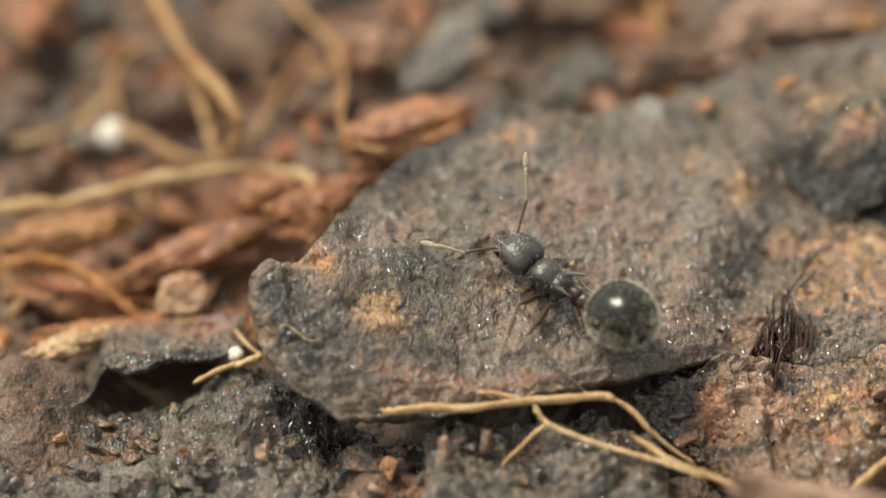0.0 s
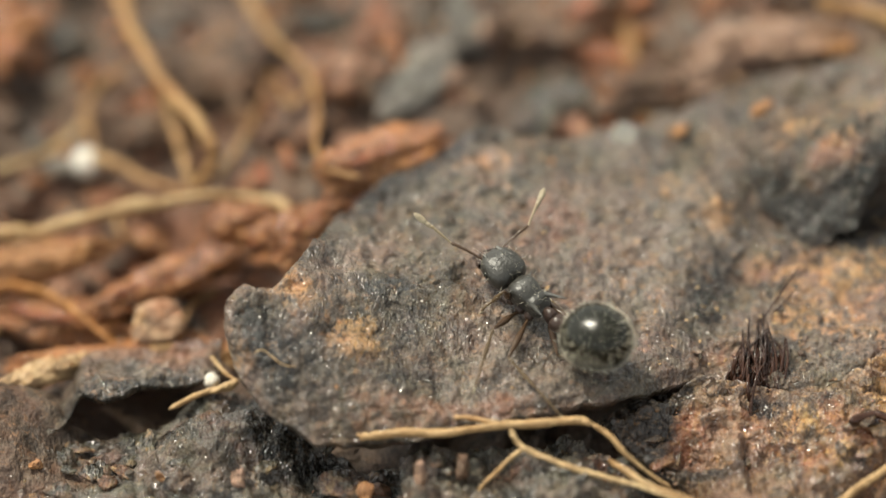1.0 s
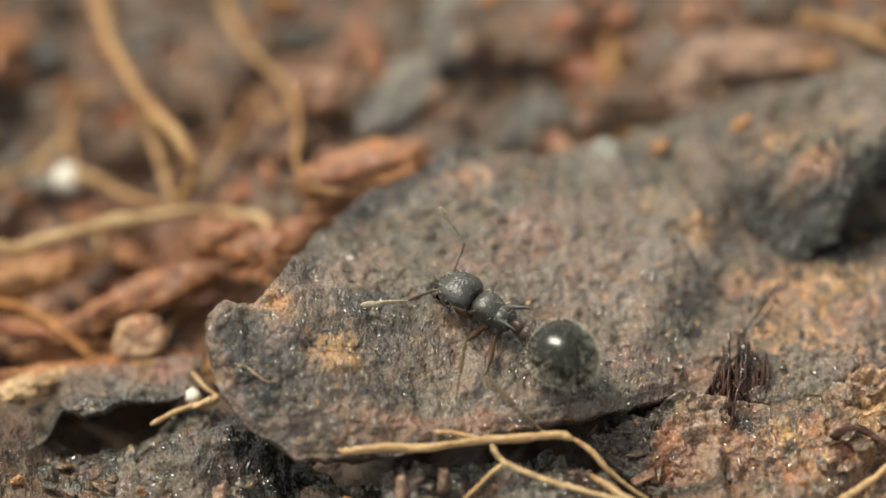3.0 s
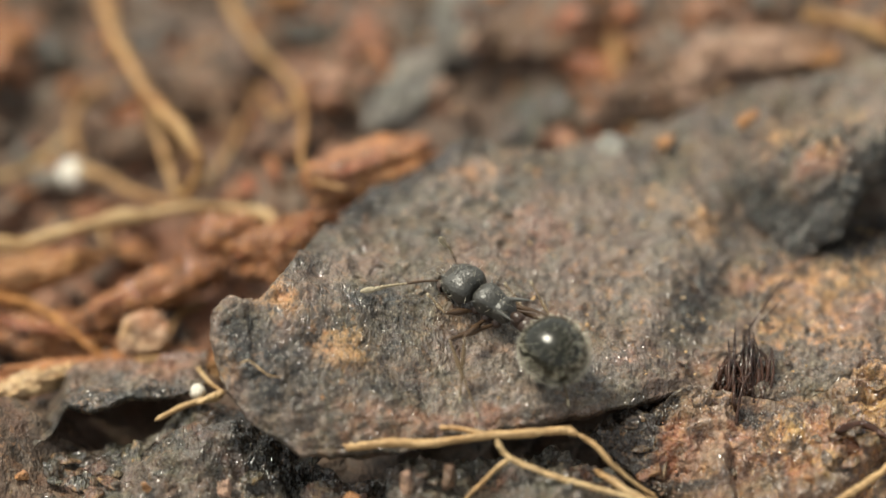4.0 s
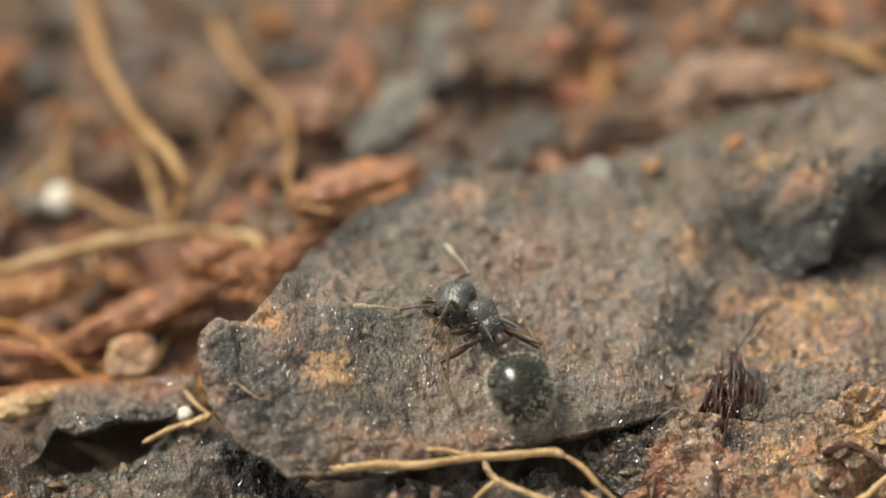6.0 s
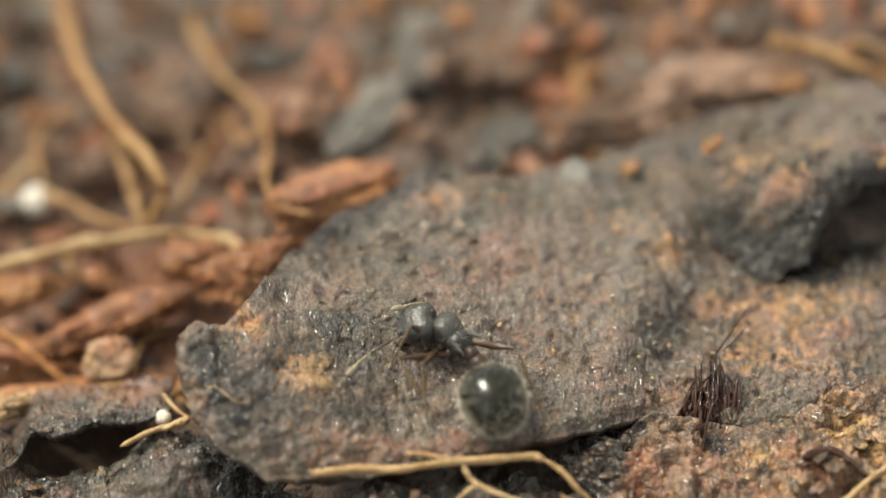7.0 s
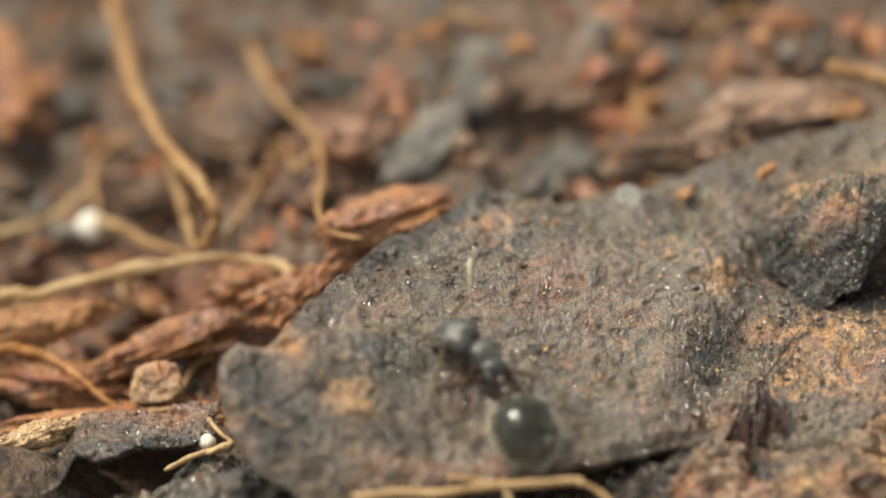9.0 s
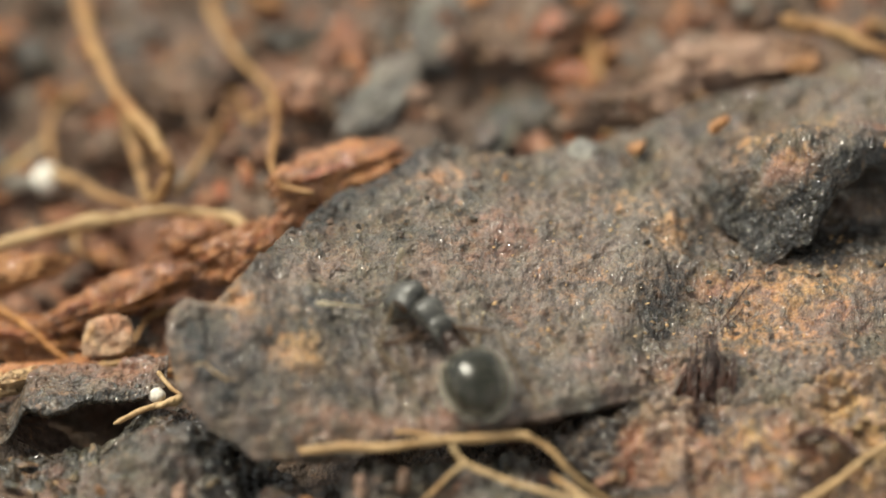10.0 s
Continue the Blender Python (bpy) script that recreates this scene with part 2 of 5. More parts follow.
def plate(name, low, high, height, thick, marks, material, nx=200, ny=140, ragged=0.10, relief=0.09, seed=0, rim=0.14):
    """A sheet of bark between two edges, each a line of (x, y) along growing x: a worn upper side, a broken rim and an underside."""
    low, high = np.array(low), np.array(high)
    x = np.linspace(low[0, 0], low[-1, 0], nx)
    v = np.linspace(0, 1, ny)
    v = 0.5 - 0.5 * np.cos(math.pi * v) * (0.35 + 0.65 * np.abs(np.cos(math.pi * v)))
    y0, y1 = np.interp(x, low[:, 0], low[:, 1]), np.interp(x, high[:, 0], high[:, 1])
    y0 = y0 + ragged * rough(x, x * 0, 0, 0.7, 4, seed + 5, 0.6)
    y1 = y1 + ragged * rough(x, x * 0 + 9, 0, 0.7, 4, seed + 6, 0.6)
    X = np.repeat(x[:, None], ny, axis=1)
    Y = y0[:, None] + (y1 - y0)[:, None] * v[None, :]
    X = X + ragged * 0.8 * rough(Y, Y * 0, 3.0, 0.6, 4, seed + 7, 0.6) * np.exp(-(X - x[0]) / 0.4)
    edge = np.minimum(np.minimum(Y - y0[:, None], y1[:, None] - Y), np.minimum(X - X[:1], X[-1:] - X) * 1.0)
    Z = height(X, Y)
    Z = Z + relief * rough(X, Y, 0, 0.9, 5, seed, 0.6) * (0.6 + 0.4 * grain(X * 0.5, Y * 0.5, 0, seed + 2))
    layer = 2.6 * rough(X, Y, 2, 1.5, 4, seed + 17, 0.6)
    Z = Z + relief * 0.42 * (np.floor(layer) + step(0.0, 0.22, layer - np.floor(layer)))
    Z = Z + relief * 0.26 * rough(X, Y, 0, 0.30, 3, seed + 9, 0.55)
    Z = Z + relief * 0.30 * rough(0.5 * X + 0.25 * Y, 1.7 * Y - 0.8 * X, 6, 0.35, 3, seed + 19, 0.55) - relief * 0.9 * step(0.3, 1.0, rough(X, Y, 4, 0.75, 3, seed + 13, 0.6))
    Z = Z + relief * 0.24 * rough(2.2 * X + 0.3 * Y, 0.5 * Y, 8, 0.30, 2, seed + 23)
    Z = Z - rim * (1 - step(0, 0.30, edge)) ** 2
    under = height(X, Y) - thick * (0.75 + 0.25 * rough(X, Y, 7, 1.2, 3, seed + 3)) - 0.05
    under = np.minimum(under, Z - 0.04)
    inset = (1 - step(0, 0.12, edge)) * 0.06
    top = np.stack([X.ravel(), Y.ravel(), Z.ravel()], axis=1)
    bot = np.stack([X.ravel(), (Y + np.where(v < 0.5, 1, -1)[None, :] * inset).ravel(), under.ravel()], axis=1)
    n = nx * ny
    ring = np.concatenate([np.arange(nx) * ny, (nx - 1) * ny + np.arange(1, ny), (np.arange(nx - 2, -1, -1)) * ny + ny - 1, np.arange(ny - 2, 0, -1)])
    nxt = np.roll(ring, -1)
    side = np.stack([ring, ring + n, nxt + n, nxt], axis=1)
    faces = np.concatenate([grid_faces(nx, ny), grid_faces(nx, ny, True) + n, side])
    verts = np.concatenate([top, bot])
    return link(name, verts, faces, material, tone=stains(verts[:, 0], verts[:, 1], marks))


def ball(nu, nv):
    """Directions of a closed ball of quads and triangles."""
    th = np.linspace(0, math.pi, nu + 1)[1:-1]
    ph = np.linspace(0, 2 * math.pi, nv, endpoint=False)
    t, p = np.meshgrid(th, ph, indexing="ij")
    d = np.stack([np.cos(t), np.sin(t) * np.cos(p), np.sin(t) * np.sin(p)], axis=2).reshape(-1, 3)
    d = np.concatenate([d, [[1, 0, 0], [-1, 0, 0]]])
    faces, m = [], nu - 1
    for i in range(m - 1):
        for j in range(nv):
            k = (j + 1) % nv
            faces.append((i * nv + j, (i + 1) * nv + j, (i + 1) * nv + k, i * nv + k))
    for j in range(nv):
        k = (j + 1) % nv
        faces.append((m * nv, j, k))
        faces.append((m * nv + 1, (m - 1) * nv + k, (m - 1) * nv + j))
    return d, faces


def lump_shape(size, seed, rugged=0.22, facet=0.25, nu=26, nv=34, box=0.75, fibre=0.0):
    """A broken crumb: a boxy ball cut by a few flat breaks and roughened."""
    d, faces = ball(nu, nv)
    r = 1.0 / (np.abs(d) ** (2 / box)).sum(axis=1) ** (box / 2)
    v = d * r[:, None]
    rng = np.random.RandomState(seed)
    for _ in range(9):
        nrm = rng.normal(size=3)
        nrm /= np.linalg.norm(nrm)
        h = 1 - facet * rng.uniform(0.4, 1.6)
        over = np.maximum(v @ nrm - h, 0)
        v = v - over[:, None] * nrm * 0.9
    k = 1 + rugged * rough(d[:, 0], d[:, 1], d[:, 2], 0.75, 5, seed, 0.6)
    if fibre:
        k = k + fibre * rough(d[:, 0] * 0.8, d[:, 1] * 3.5, d[:, 2] * 3.5, 0.6, 4, seed + 3, 0.65)
    return v * k[:, None] * np.array(size), faces


def turned(v, rx=0, ry=0, rz=0):
    return v @ np.array(Euler([radians(a) for a in (rx, ry, rz)]).to_matrix()).T


def lump(name, at, size, material, label, category, turn=(0, 0, 0), seed=0, marks=(), group="", rugged=0.22, facet=0.25, nu=26, nv=34, box=0.75, fibre=0.0):
    """A crumb or chip, its middle at the given place."""
    v, faces = lump_shape(size, seed, rugged, facet, nu, nv, box, fibre)
    v = turned(v, *turn)
    tone = stains(v[:, 0], v[:, 1], marks) if len(marks) else np.zeros((len(v), 3))
    foot = (at[0], at[1], at[2])
    ob = link(name, v + np.array(at), faces, material, origin=foot, tone=tone)
    return tagged(ob, label, category, group)


def smooth_line(points, n):
    p = np.array(points, dtype=float)
    p = np.concatenate([[2 * p[0] - p[1]], p, [2 * p[-1] - p[-2]]])
    t = np.linspace(0, len(points) - 1 - 1e-9, n)
    i = t.astype(int)
    u = (t - i)[:, None]
    a, b, c, d = p[i], p[i + 1], p[i + 2], p[i + 3]
    return 0.5 * (2 * b + (c - a) * u + (2 * a - 5 * b + 4 * c - d) * u ** 2 + (3 * b - 3 * c + d - a) * u ** 3)


def tube_shape(points, r0, r1, seed=0, n=60, sides=12, wobble=0.22, flat=1.0, wander=0.35):
    """A root: a line swept with an uneven, knotty round section that tapers from r0 to r1."""
    c = smooth_line(points, n)
    s = np.linspace(0, 1, n)
    length = np.linalg.norm(np.diff(c, axis=0), axis=1).sum()
    for k in range(3):
        c[:, k] += wander * r0 * rough(s * length, s * 0 + k * 7.3, 0, 0.8, 3, seed + k)
    tan = np.gradient(c, axis=0)
    tan /= np.linalg.norm(tan, axis=1)[:, None] + 1e-9
    side = np.cross(tan, [0.13, -0.2, 1.0])
    side /= np.linalg.norm(side, axis=1)[:, None] + 1e-9
    up = np.cross(side, tan)
    r = r0 + (r1 - r0) * s
    ph = np.linspace(0, 2 * math.pi, sides, endpoint=False)
    verts = []
    for i in range(n):
        k = 1 + wobble * rough(np.cos(ph) * 0.9 + s[i] * length / (3 * r0 + 0.05), np.sin(ph) * 0.9, s[i] * length, 0.9, 3, seed + 11)
        k *= 1 + 0.18 * grain(s[i] * length * 1.7, seed, 0.0, 5)
        end = min(1.0, 0.35 + 12 * min(s[i], 1 - s[i]))
        verts.append(c[i] + (np.cos(ph) * k * r[i] * end)[:, None] * side[i] + (np.sin(ph) * k * r[i] * end * flat)[:, None] * up[i])
    verts = np.concatenate(verts + [c[:1], c[-1:]])
    faces = []
    for i in range(n - 1):
        for j in range(sides):
            k = (j + 1) % sides
            faces.append((i * sides + j, i * sides + k, (i + 1) * sides + k, (i + 1) * sides + j))
    for j in range(sides):
        k = (j + 1) % sides
        faces.append((n * sides, k, j))
        faces.append((n * sides + 1, (n - 1) * sides + j, (n - 1) * sides + k))
    return verts, faces


def root(points, r0, r1, label, seed=0, material=None, name="root", parent=None, category="root", **more):
    v, f = tube_shape(points, r0, r1, seed, **more)
    mid = tuple(float(a) for a in np.array(points).mean(axis=0))
    ob = link(name, v, f, material or ROOT, parent=parent, origin=mid if not parent else tuple(a / MM for a in parent.location))
    if parent:
        ob.location = (0, 0, 0)
        return ob
    return tagged(ob, label, category)


# ---- ground ----
def ground_height(x, y):
    z = -1.55 - 0.75 * step(-2.5, -5.5, x) * step(-3.6, -1.8, y) + 0.55 * step(2.0, 5.0, y) * step(-5, 0, x) + 0.35 * step(3, 8, x)
    z = z + 0.75 * step(-4.9, -5.8, y) * step(-3.6, -2.2, x) * step(5.0, 2.5, x) - 0.6 * np.exp(-((x + 5.7) / 1.1) ** 2 - ((y + 3.0) / 0.9) ** 2) + 0.8 * np.exp(-((x + 5.8) / 1.6) ** 2 - ((y + 1.5) / 0.5) ** 2) + 1.0 * np.exp(-((x + 8.3) / 1.1) ** 2 - ((y + 4.0) / 1.4) ** 2)
    near = np.exp(-(x * x + y * y) / 900.0)
    z = z + (0.34 * rough(x, y, 0, 2.6, 3, 3) + 0.20 * rough(x, y, 0, 0.9, 4, 8, 0.6)) * near
    return z + 6.0 * rough(x, y, 0, 220.0, 3, 12) * (1 - near) * step(20, 400, np.hypot(x, y))


def ground():
    def axis(a, b, n, far):
        core = np.linspace(a, b, n)
        out = np.geomspace(0.15, far, 40)
        return np.concatenate([a - out[::-1], core, b + out])
    x, y = axis(-13, 14, 290, 6000.0), axis(-10, 17, 290, 6000.0)
    X, Y = np.meshgrid(x, y, indexing="ij")
    Z = ground_height(X, Y)
    v = np.stack([X.ravel(), Y.ravel(), Z.ravel()], axis=1)
    marks = [(-6, 1, 3.5, 3.0, 2, 0.75), (4, 6.5, 3, 2, 2, 0.45), (-3, 6, 2, 2, 2, 0.4), (0.8, 7.5, 2.5, 2.5, 0, 0.25), (-1.5, -6.5, 1.5, 0.7, 2, 0.5), (1, 4.5, 2, 2, 1, 0.3)]
    ob = link("ground", v, grid_faces(len(x), len(y)), SOIL, tone=stains(v[:, 0], v[:, 1], marks))
    tagged(ob, "dark damp forest soil of rotted bark crumbs", "ground", kind="structure")


ground()

# ---- bark ----
SLAB_LOW = [(-4.23, -3.65), (-4.12, -4.22), (-3.89, -4.61), (-3.54, -4.97), (-3.09, -5.27), (-2.64, -5.49), (-2.14, -5.57), (-1.64, -5.52), (-1.04, -5.39), (-0.24, -5.27), (0.66, -5.15), (1.46, -4.97), (2.16, -4.72), (2.97, -4.34), (3.48, -4.09), (4.19, -3.67), (4.99, -3.75), (5.59, -3.89), (6.40, -3.72), (7.01, -3.41), (8.23, -3.15), (11.78, -2.80)]
SLAB_HIGH = [(-4.23, -3.34), (-4.11, -3.09), (-3.90, -2.95), (-3.47, -3.01), (-3.30, -2.85), (-3.06, -2.34), (-2.76, -1.76), (-2.48, -0.60), (-2.23, 0.03), (-1.78, 0.57), (-1.47, 0.94), (-0.86, 1.25), (-0.35, 1.71), (0.01, 2.35), (0.68, 2.61), (1.14, 2.35), (1.81, 2.32), (2.74, 2.78), (3.78, 3.18), (4.82, 3.93), (6.39, 4.74), (12.13, 5.50)]


def slab_top(x, y):
    """The slab with its fold: a raised front lobe, and a step down along a slanting line at its far end."""
    z = slab_height(x, y)
    line = x - (4.05 + 0.28 * (y + 1.0))
    z = z - 0.17 * step(-0.2, 0.7, line) + 0.08 * np.exp(-(line / 0.5) ** 2)
    z = z + 0.10 * rough(x, y, 0, 2.2, 3, 21)
    groove = x + 3.38 - 0.10 * np.sin(1.7 * (y + 3.0))
    z = z - 0.07 * np.exp(-(groove / 0.12) ** 2) * step(-5.0, -4.2, y) * step(-1.9, -2.6, y)
    z = z + 0.14 * np.exp(-((x + 2.75) / 0.35) ** 2 - ((y + 1.75) / 0.35) ** 2)
    return z


# stains and painted shade on the slab: x, y, radius along x and y, amount
TAN_STAINS = [(-2.00, -3.75, 0.55, 0.42, 0.85), (-3.05, -3.05, 0.42, 0.42, 0.8), (-3.84, -4.24, 0.22, 0.3, 0.75), (-1.70, -3.10, 0.16, 0.35, 0.35), (0.45, 1.30, 0.62, 0.5, 0.75),
              (3.40, -1.60, 0.9, 0.9, 0.30), (4.70, 0.10, 0.5, 0.6, 0.50), (3.60, 0.70, 1.0, 0.8, 0.30), (7.6, -0.7, 1.3, 0.8, 0.38), (6.6, -1.5, 0.9, 0.7, 0.28), (7.03, -2.5, 0.9, 0.5, 0.42),
              (2.4, -2.9, 0.7, 0.5, 0.22), (5.6, -2.6, 0.6, 0.5, 0.32), (6.4, -2.3, 1.2, 0.6, 0.36), (5.9, -1.0, 0.8, 0.6, 0.36)]
BLACK_AND_SHADE = [(-0.80, -3.20, 0.70, 1.0, 0.75), (-2.0, -2.55, 0.8, 0.6, 0.36), (-3.75, -3.60, 0.5, 0.6, 0.50), (-1.25, -2.35, 0.4, 0.5, 0.40), (0.06, 2.15, 0.8, 0.42, 0.95), (-0.95, 1.00, 0.8, 0.38, 1.1), (-0.30, 1.55, 0.5, 0.35, 0.9), (-1.75, 0.45, 0.5, 0.4, 0.8),
                (-2.08, -0.10, 0.45, 0.35, 0.6), (-1.3, 0.1, 0.8, 0.6, 0.32), (-2.76, -2.0, 0.5, 0.4, 0.5), (-1.6, -4.45, 1.3, 0.4, 0.34), (0.3, -4.45, 1.2, 0.5, 0.36), (-3.2, -4.35, 0.7, 0.5, 0.60), (-2.7, -3.9, 1.3, 1.0, 0.28), (-2.9, -4.9, 0.7, 0.35, 0.45), (2.6, -3.9, 0.8, 0.4, 0.38),
                # shade put into the colour: a slanting band, then below the raised plate
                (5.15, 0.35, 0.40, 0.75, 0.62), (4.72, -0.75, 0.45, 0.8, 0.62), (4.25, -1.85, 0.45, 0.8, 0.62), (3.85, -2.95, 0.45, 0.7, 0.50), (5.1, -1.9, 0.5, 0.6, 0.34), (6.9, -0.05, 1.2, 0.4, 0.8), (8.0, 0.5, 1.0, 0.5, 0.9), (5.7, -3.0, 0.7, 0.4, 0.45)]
RED_STAINS = [(1.6, -0.35, 0.9, 0.7, 0.46), (0.9, -1.3, 0.9, 0.7, 0.36), (-1.7, -4.95, 1.5, 0.45, 0.42), (0.3, -4.85, 1.4, 0.35, 0.5), (2.0, -2.4, 0.5, 0.5, 0.4), (6.4, -1.1, 1.3, 0.9, 0.45),
              (7.4, -1.9, 1.0, 0.7, 0.45), (5.0, -1.0, 0.5, 0.4, 0.5), (4.6, -3.1, 0.4, 0.35, 0.6), (3.2, -3.3, 0.7, 0.5, 0.32), (5.3, -2.8, 0.8, 0.5, 0.4), (0.3, 0.6, 0.6, 0.3, 0.35)]
SLAB_MARKS = [(x, y, rx, ry, k, a) for k, rows in enumerate((TAN_STAINS, BLACK_AND_SHADE, RED_STAINS)) for x, y, rx, ry, a in rows]
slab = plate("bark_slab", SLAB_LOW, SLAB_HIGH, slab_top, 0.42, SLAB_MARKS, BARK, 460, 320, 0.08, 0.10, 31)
tagged(slab, "broad damp grey-brown bark slab with tan stains and a raised lobe", "bark")


def ridge_top(x, y):
    z = 0.55 + 1.05 * np.exp(-((x - 6.9) / 1.9) ** 2 - ((y - 1.2) / 1.0) ** 2) + 0.35 * np.exp(-((x - 9.2) / 1.6) ** 2 - ((y - 2.2) / 1.5) ** 2)
    z = z + 0.14 * rough(x, y, 0, 1.3, 3, 77) - 0.36 * np.exp(-((x - 6.0) / 0.7) ** 2 - ((y + 0.5) / 0.7) ** 2)
    z = z - 0.35 * step(6.9, 7.7, x) * step(1.9, 0.7, y)
    rise = step(5.0, 6.9, x + 0.3 * y)
    return z * rise + (slab_top(x, y) + 0.10) * (1 - rise)


RIDGE_LOW = [(4.97, 2.13), (5.17, 1.03), (5.57, 0.31), (6.07, -0.17), (6.52, -0.13), (7.08, 0.01), (7.60, 0.70), (8.32, 1.22), (9.36, 1.50), (10.40, 1.90)]
RIDGE_HIGH = [(4.98, 2.64), (5.42, 3.20), (5.83, 3.39), (6.35, 3.76), (6.88, 4.13), (7.40, 4.36), (8.02, 4.55), (8.64, 4.45), (9.45, 3.88), (10.46, 3.10)]
RIDGE_TAN = [(6.78, 0.96, 0.4, 0.2, 0.6), (5.95, 1.75, 0.6, 0.5, 0.45), (7.13, 2.29, 0.9, 0.7, 0.45), (6.27, 0.45, 0.5, 0.2, 0.30), (5.60, 2.6, 0.5, 0.4, 0.4)]
# black along the plate's lower edge, weaker spots on its top
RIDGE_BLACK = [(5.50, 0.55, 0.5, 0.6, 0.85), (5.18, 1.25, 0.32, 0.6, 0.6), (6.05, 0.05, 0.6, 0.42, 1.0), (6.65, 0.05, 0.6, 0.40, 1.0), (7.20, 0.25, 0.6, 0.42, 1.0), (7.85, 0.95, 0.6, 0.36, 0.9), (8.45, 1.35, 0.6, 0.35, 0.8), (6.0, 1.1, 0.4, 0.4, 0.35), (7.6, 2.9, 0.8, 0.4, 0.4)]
RIDGE_RED = [(6.68, 0.86, 0.55, 0.32, 1.0), (8.35, 1.95, 0.3, 0.25, 1.0), (7.4, 1.5, 0.6, 0.4, 0.5)]
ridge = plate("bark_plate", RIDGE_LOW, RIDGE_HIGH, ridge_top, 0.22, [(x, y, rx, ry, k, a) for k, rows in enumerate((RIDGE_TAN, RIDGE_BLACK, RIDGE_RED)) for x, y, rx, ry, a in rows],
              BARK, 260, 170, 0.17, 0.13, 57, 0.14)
tagged(ridge, "raised dark bark plate with an overhanging ragged edge", "bark")


def chip_top(x, y):
    z = -1.0 + 0.42 * np.exp(-((x + 5.2) / 1.8) ** 2 - ((y + 5.4) / 1.0) ** 2) + 0.62 * np.exp(-((x + 3.7) / 1.1) ** 2 - ((y + 4.5) / 0.8) ** 2)
    return z + 0.16 * rough(x, y, 0, 1.1, 3, 14) - 0.30 * np.exp(-((x + 6.2) / 0.9) ** 2 - ((y + 4.9) / 0.8) ** 2) + 0.42 * np.exp(-((x + 4.6) / 0.6) ** 2 - ((y + 3.4) / 0.5) ** 2) - 0.38 * np.exp(-((x + 2.7) / 0.7) ** 2 - ((y + 5.2) / 0.7) ** 2) - 0.05 * step(-3.2, -2.4, x) - 0.3 * np.exp(-((x + 1.75) / 0.14) ** 2)


CHIP_LOW = [(-11.0, -9.5), (-7.0, -8.8), (-4.0, -8.6), (-2.0, -8.4), (0.0, -8.2)]
CHIP_HIGH = [(-11.0, -5.0), (-7.89, -4.92), (-6.85, -4.11), (-6.30, -4.03), (-5.75, -3.88), (-5.04, -3.61), (-4.59, -3.08), (-4.09, -2.88), (-3.63, -3.05), (-3.12, -3.63), (-2.56, -4.19), (-2.06, -4.43), (-1.65, -4.70), (-1.25, -4.59), (-0.44, -4.77)]
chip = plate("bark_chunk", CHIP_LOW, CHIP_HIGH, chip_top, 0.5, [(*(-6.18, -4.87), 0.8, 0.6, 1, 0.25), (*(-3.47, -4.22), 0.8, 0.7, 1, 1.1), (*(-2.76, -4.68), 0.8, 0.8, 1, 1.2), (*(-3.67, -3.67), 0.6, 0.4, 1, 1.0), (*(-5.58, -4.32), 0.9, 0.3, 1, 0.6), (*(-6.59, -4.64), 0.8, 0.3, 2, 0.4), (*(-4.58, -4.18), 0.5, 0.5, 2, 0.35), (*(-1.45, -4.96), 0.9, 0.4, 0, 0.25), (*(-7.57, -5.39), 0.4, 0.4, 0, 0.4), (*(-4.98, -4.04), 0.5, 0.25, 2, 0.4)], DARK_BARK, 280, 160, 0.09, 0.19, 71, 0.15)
tagged(chip, "rough dark grey bark chunk lying on the soil", "bark")



def flakes(parent, count, seed, box, inside, height, sizes, material):
    """Loose scales of bark, each a piece of its own on the thing."""
    rng_ = np.random.RandomState(seed)
    made = 0
    while made < count:
        x, y = rng_.uniform(box[0], box[1]), rng_.uniform(box[2], box[3])
        if not inside(x, y):
            continue
        r = rng_.uniform(*sizes)
        v, f = lump_shape((r, r * rng_.uniform(0.5, 0.9), rng_.uniform(0.035, 0.07)), seed + made, 0.35, 0.3, 9, 16, 0.8)
        v = turned(v, rng_.uniform(-14, 14), rng_.uniform(-14, 14), rng_.uniform(0, 360))
        at = np.array([x, y, float(height(np.array(x), np.array(y))) + 0.03])
        tone = np.repeat([[0.35 * rng_.uniform() ** 2, 0.5 * rng_.uniform(), 0.6 * rng_.uniform() ** 2]], len(v), axis=0)
        link("flake", v + at, f, material, parent, origin=tuple(at), tone=tone)
        made += 1


def in_plate(low, high, margin=0.15):
    return lambda x, y: np.interp(x, [p[0] for p in low], [p[1] for p in low]) + margin < y < np.interp(x, [p[0] for p in high], [p[1] for p in high]) - margin


flakes(slab, 34, 930, (-2.6, 1.6, -0.8, 2.3), in_plate(SLAB_LOW, SLAB_HIGH, 0.25), slab_top, (0.05, 0.13), BARK)
flakes(slab, 26, 980, (4.0, 9.0, -3.4, 0.2), in_plate(SLAB_LOW, SLAB_HIGH, 0.25), slab_top, (0.05, 0.12), BARK)
flakes(chip, 60, 500, (-7.5, -0.6, -8.4, -4.2), in_plate(CHIP_LOW, CHIP_HIGH), chip_top, (0.10, 0.30), DARK_BARK)


def crust_top(x, y):
    return -0.32 + 0.22 * rough(x, y, 0, 1.0, 3, 15) + 0.14 * np.abs(rough(x, y, 0, 0.5, 2, 16)) - 0.12 * (y + 6.0)


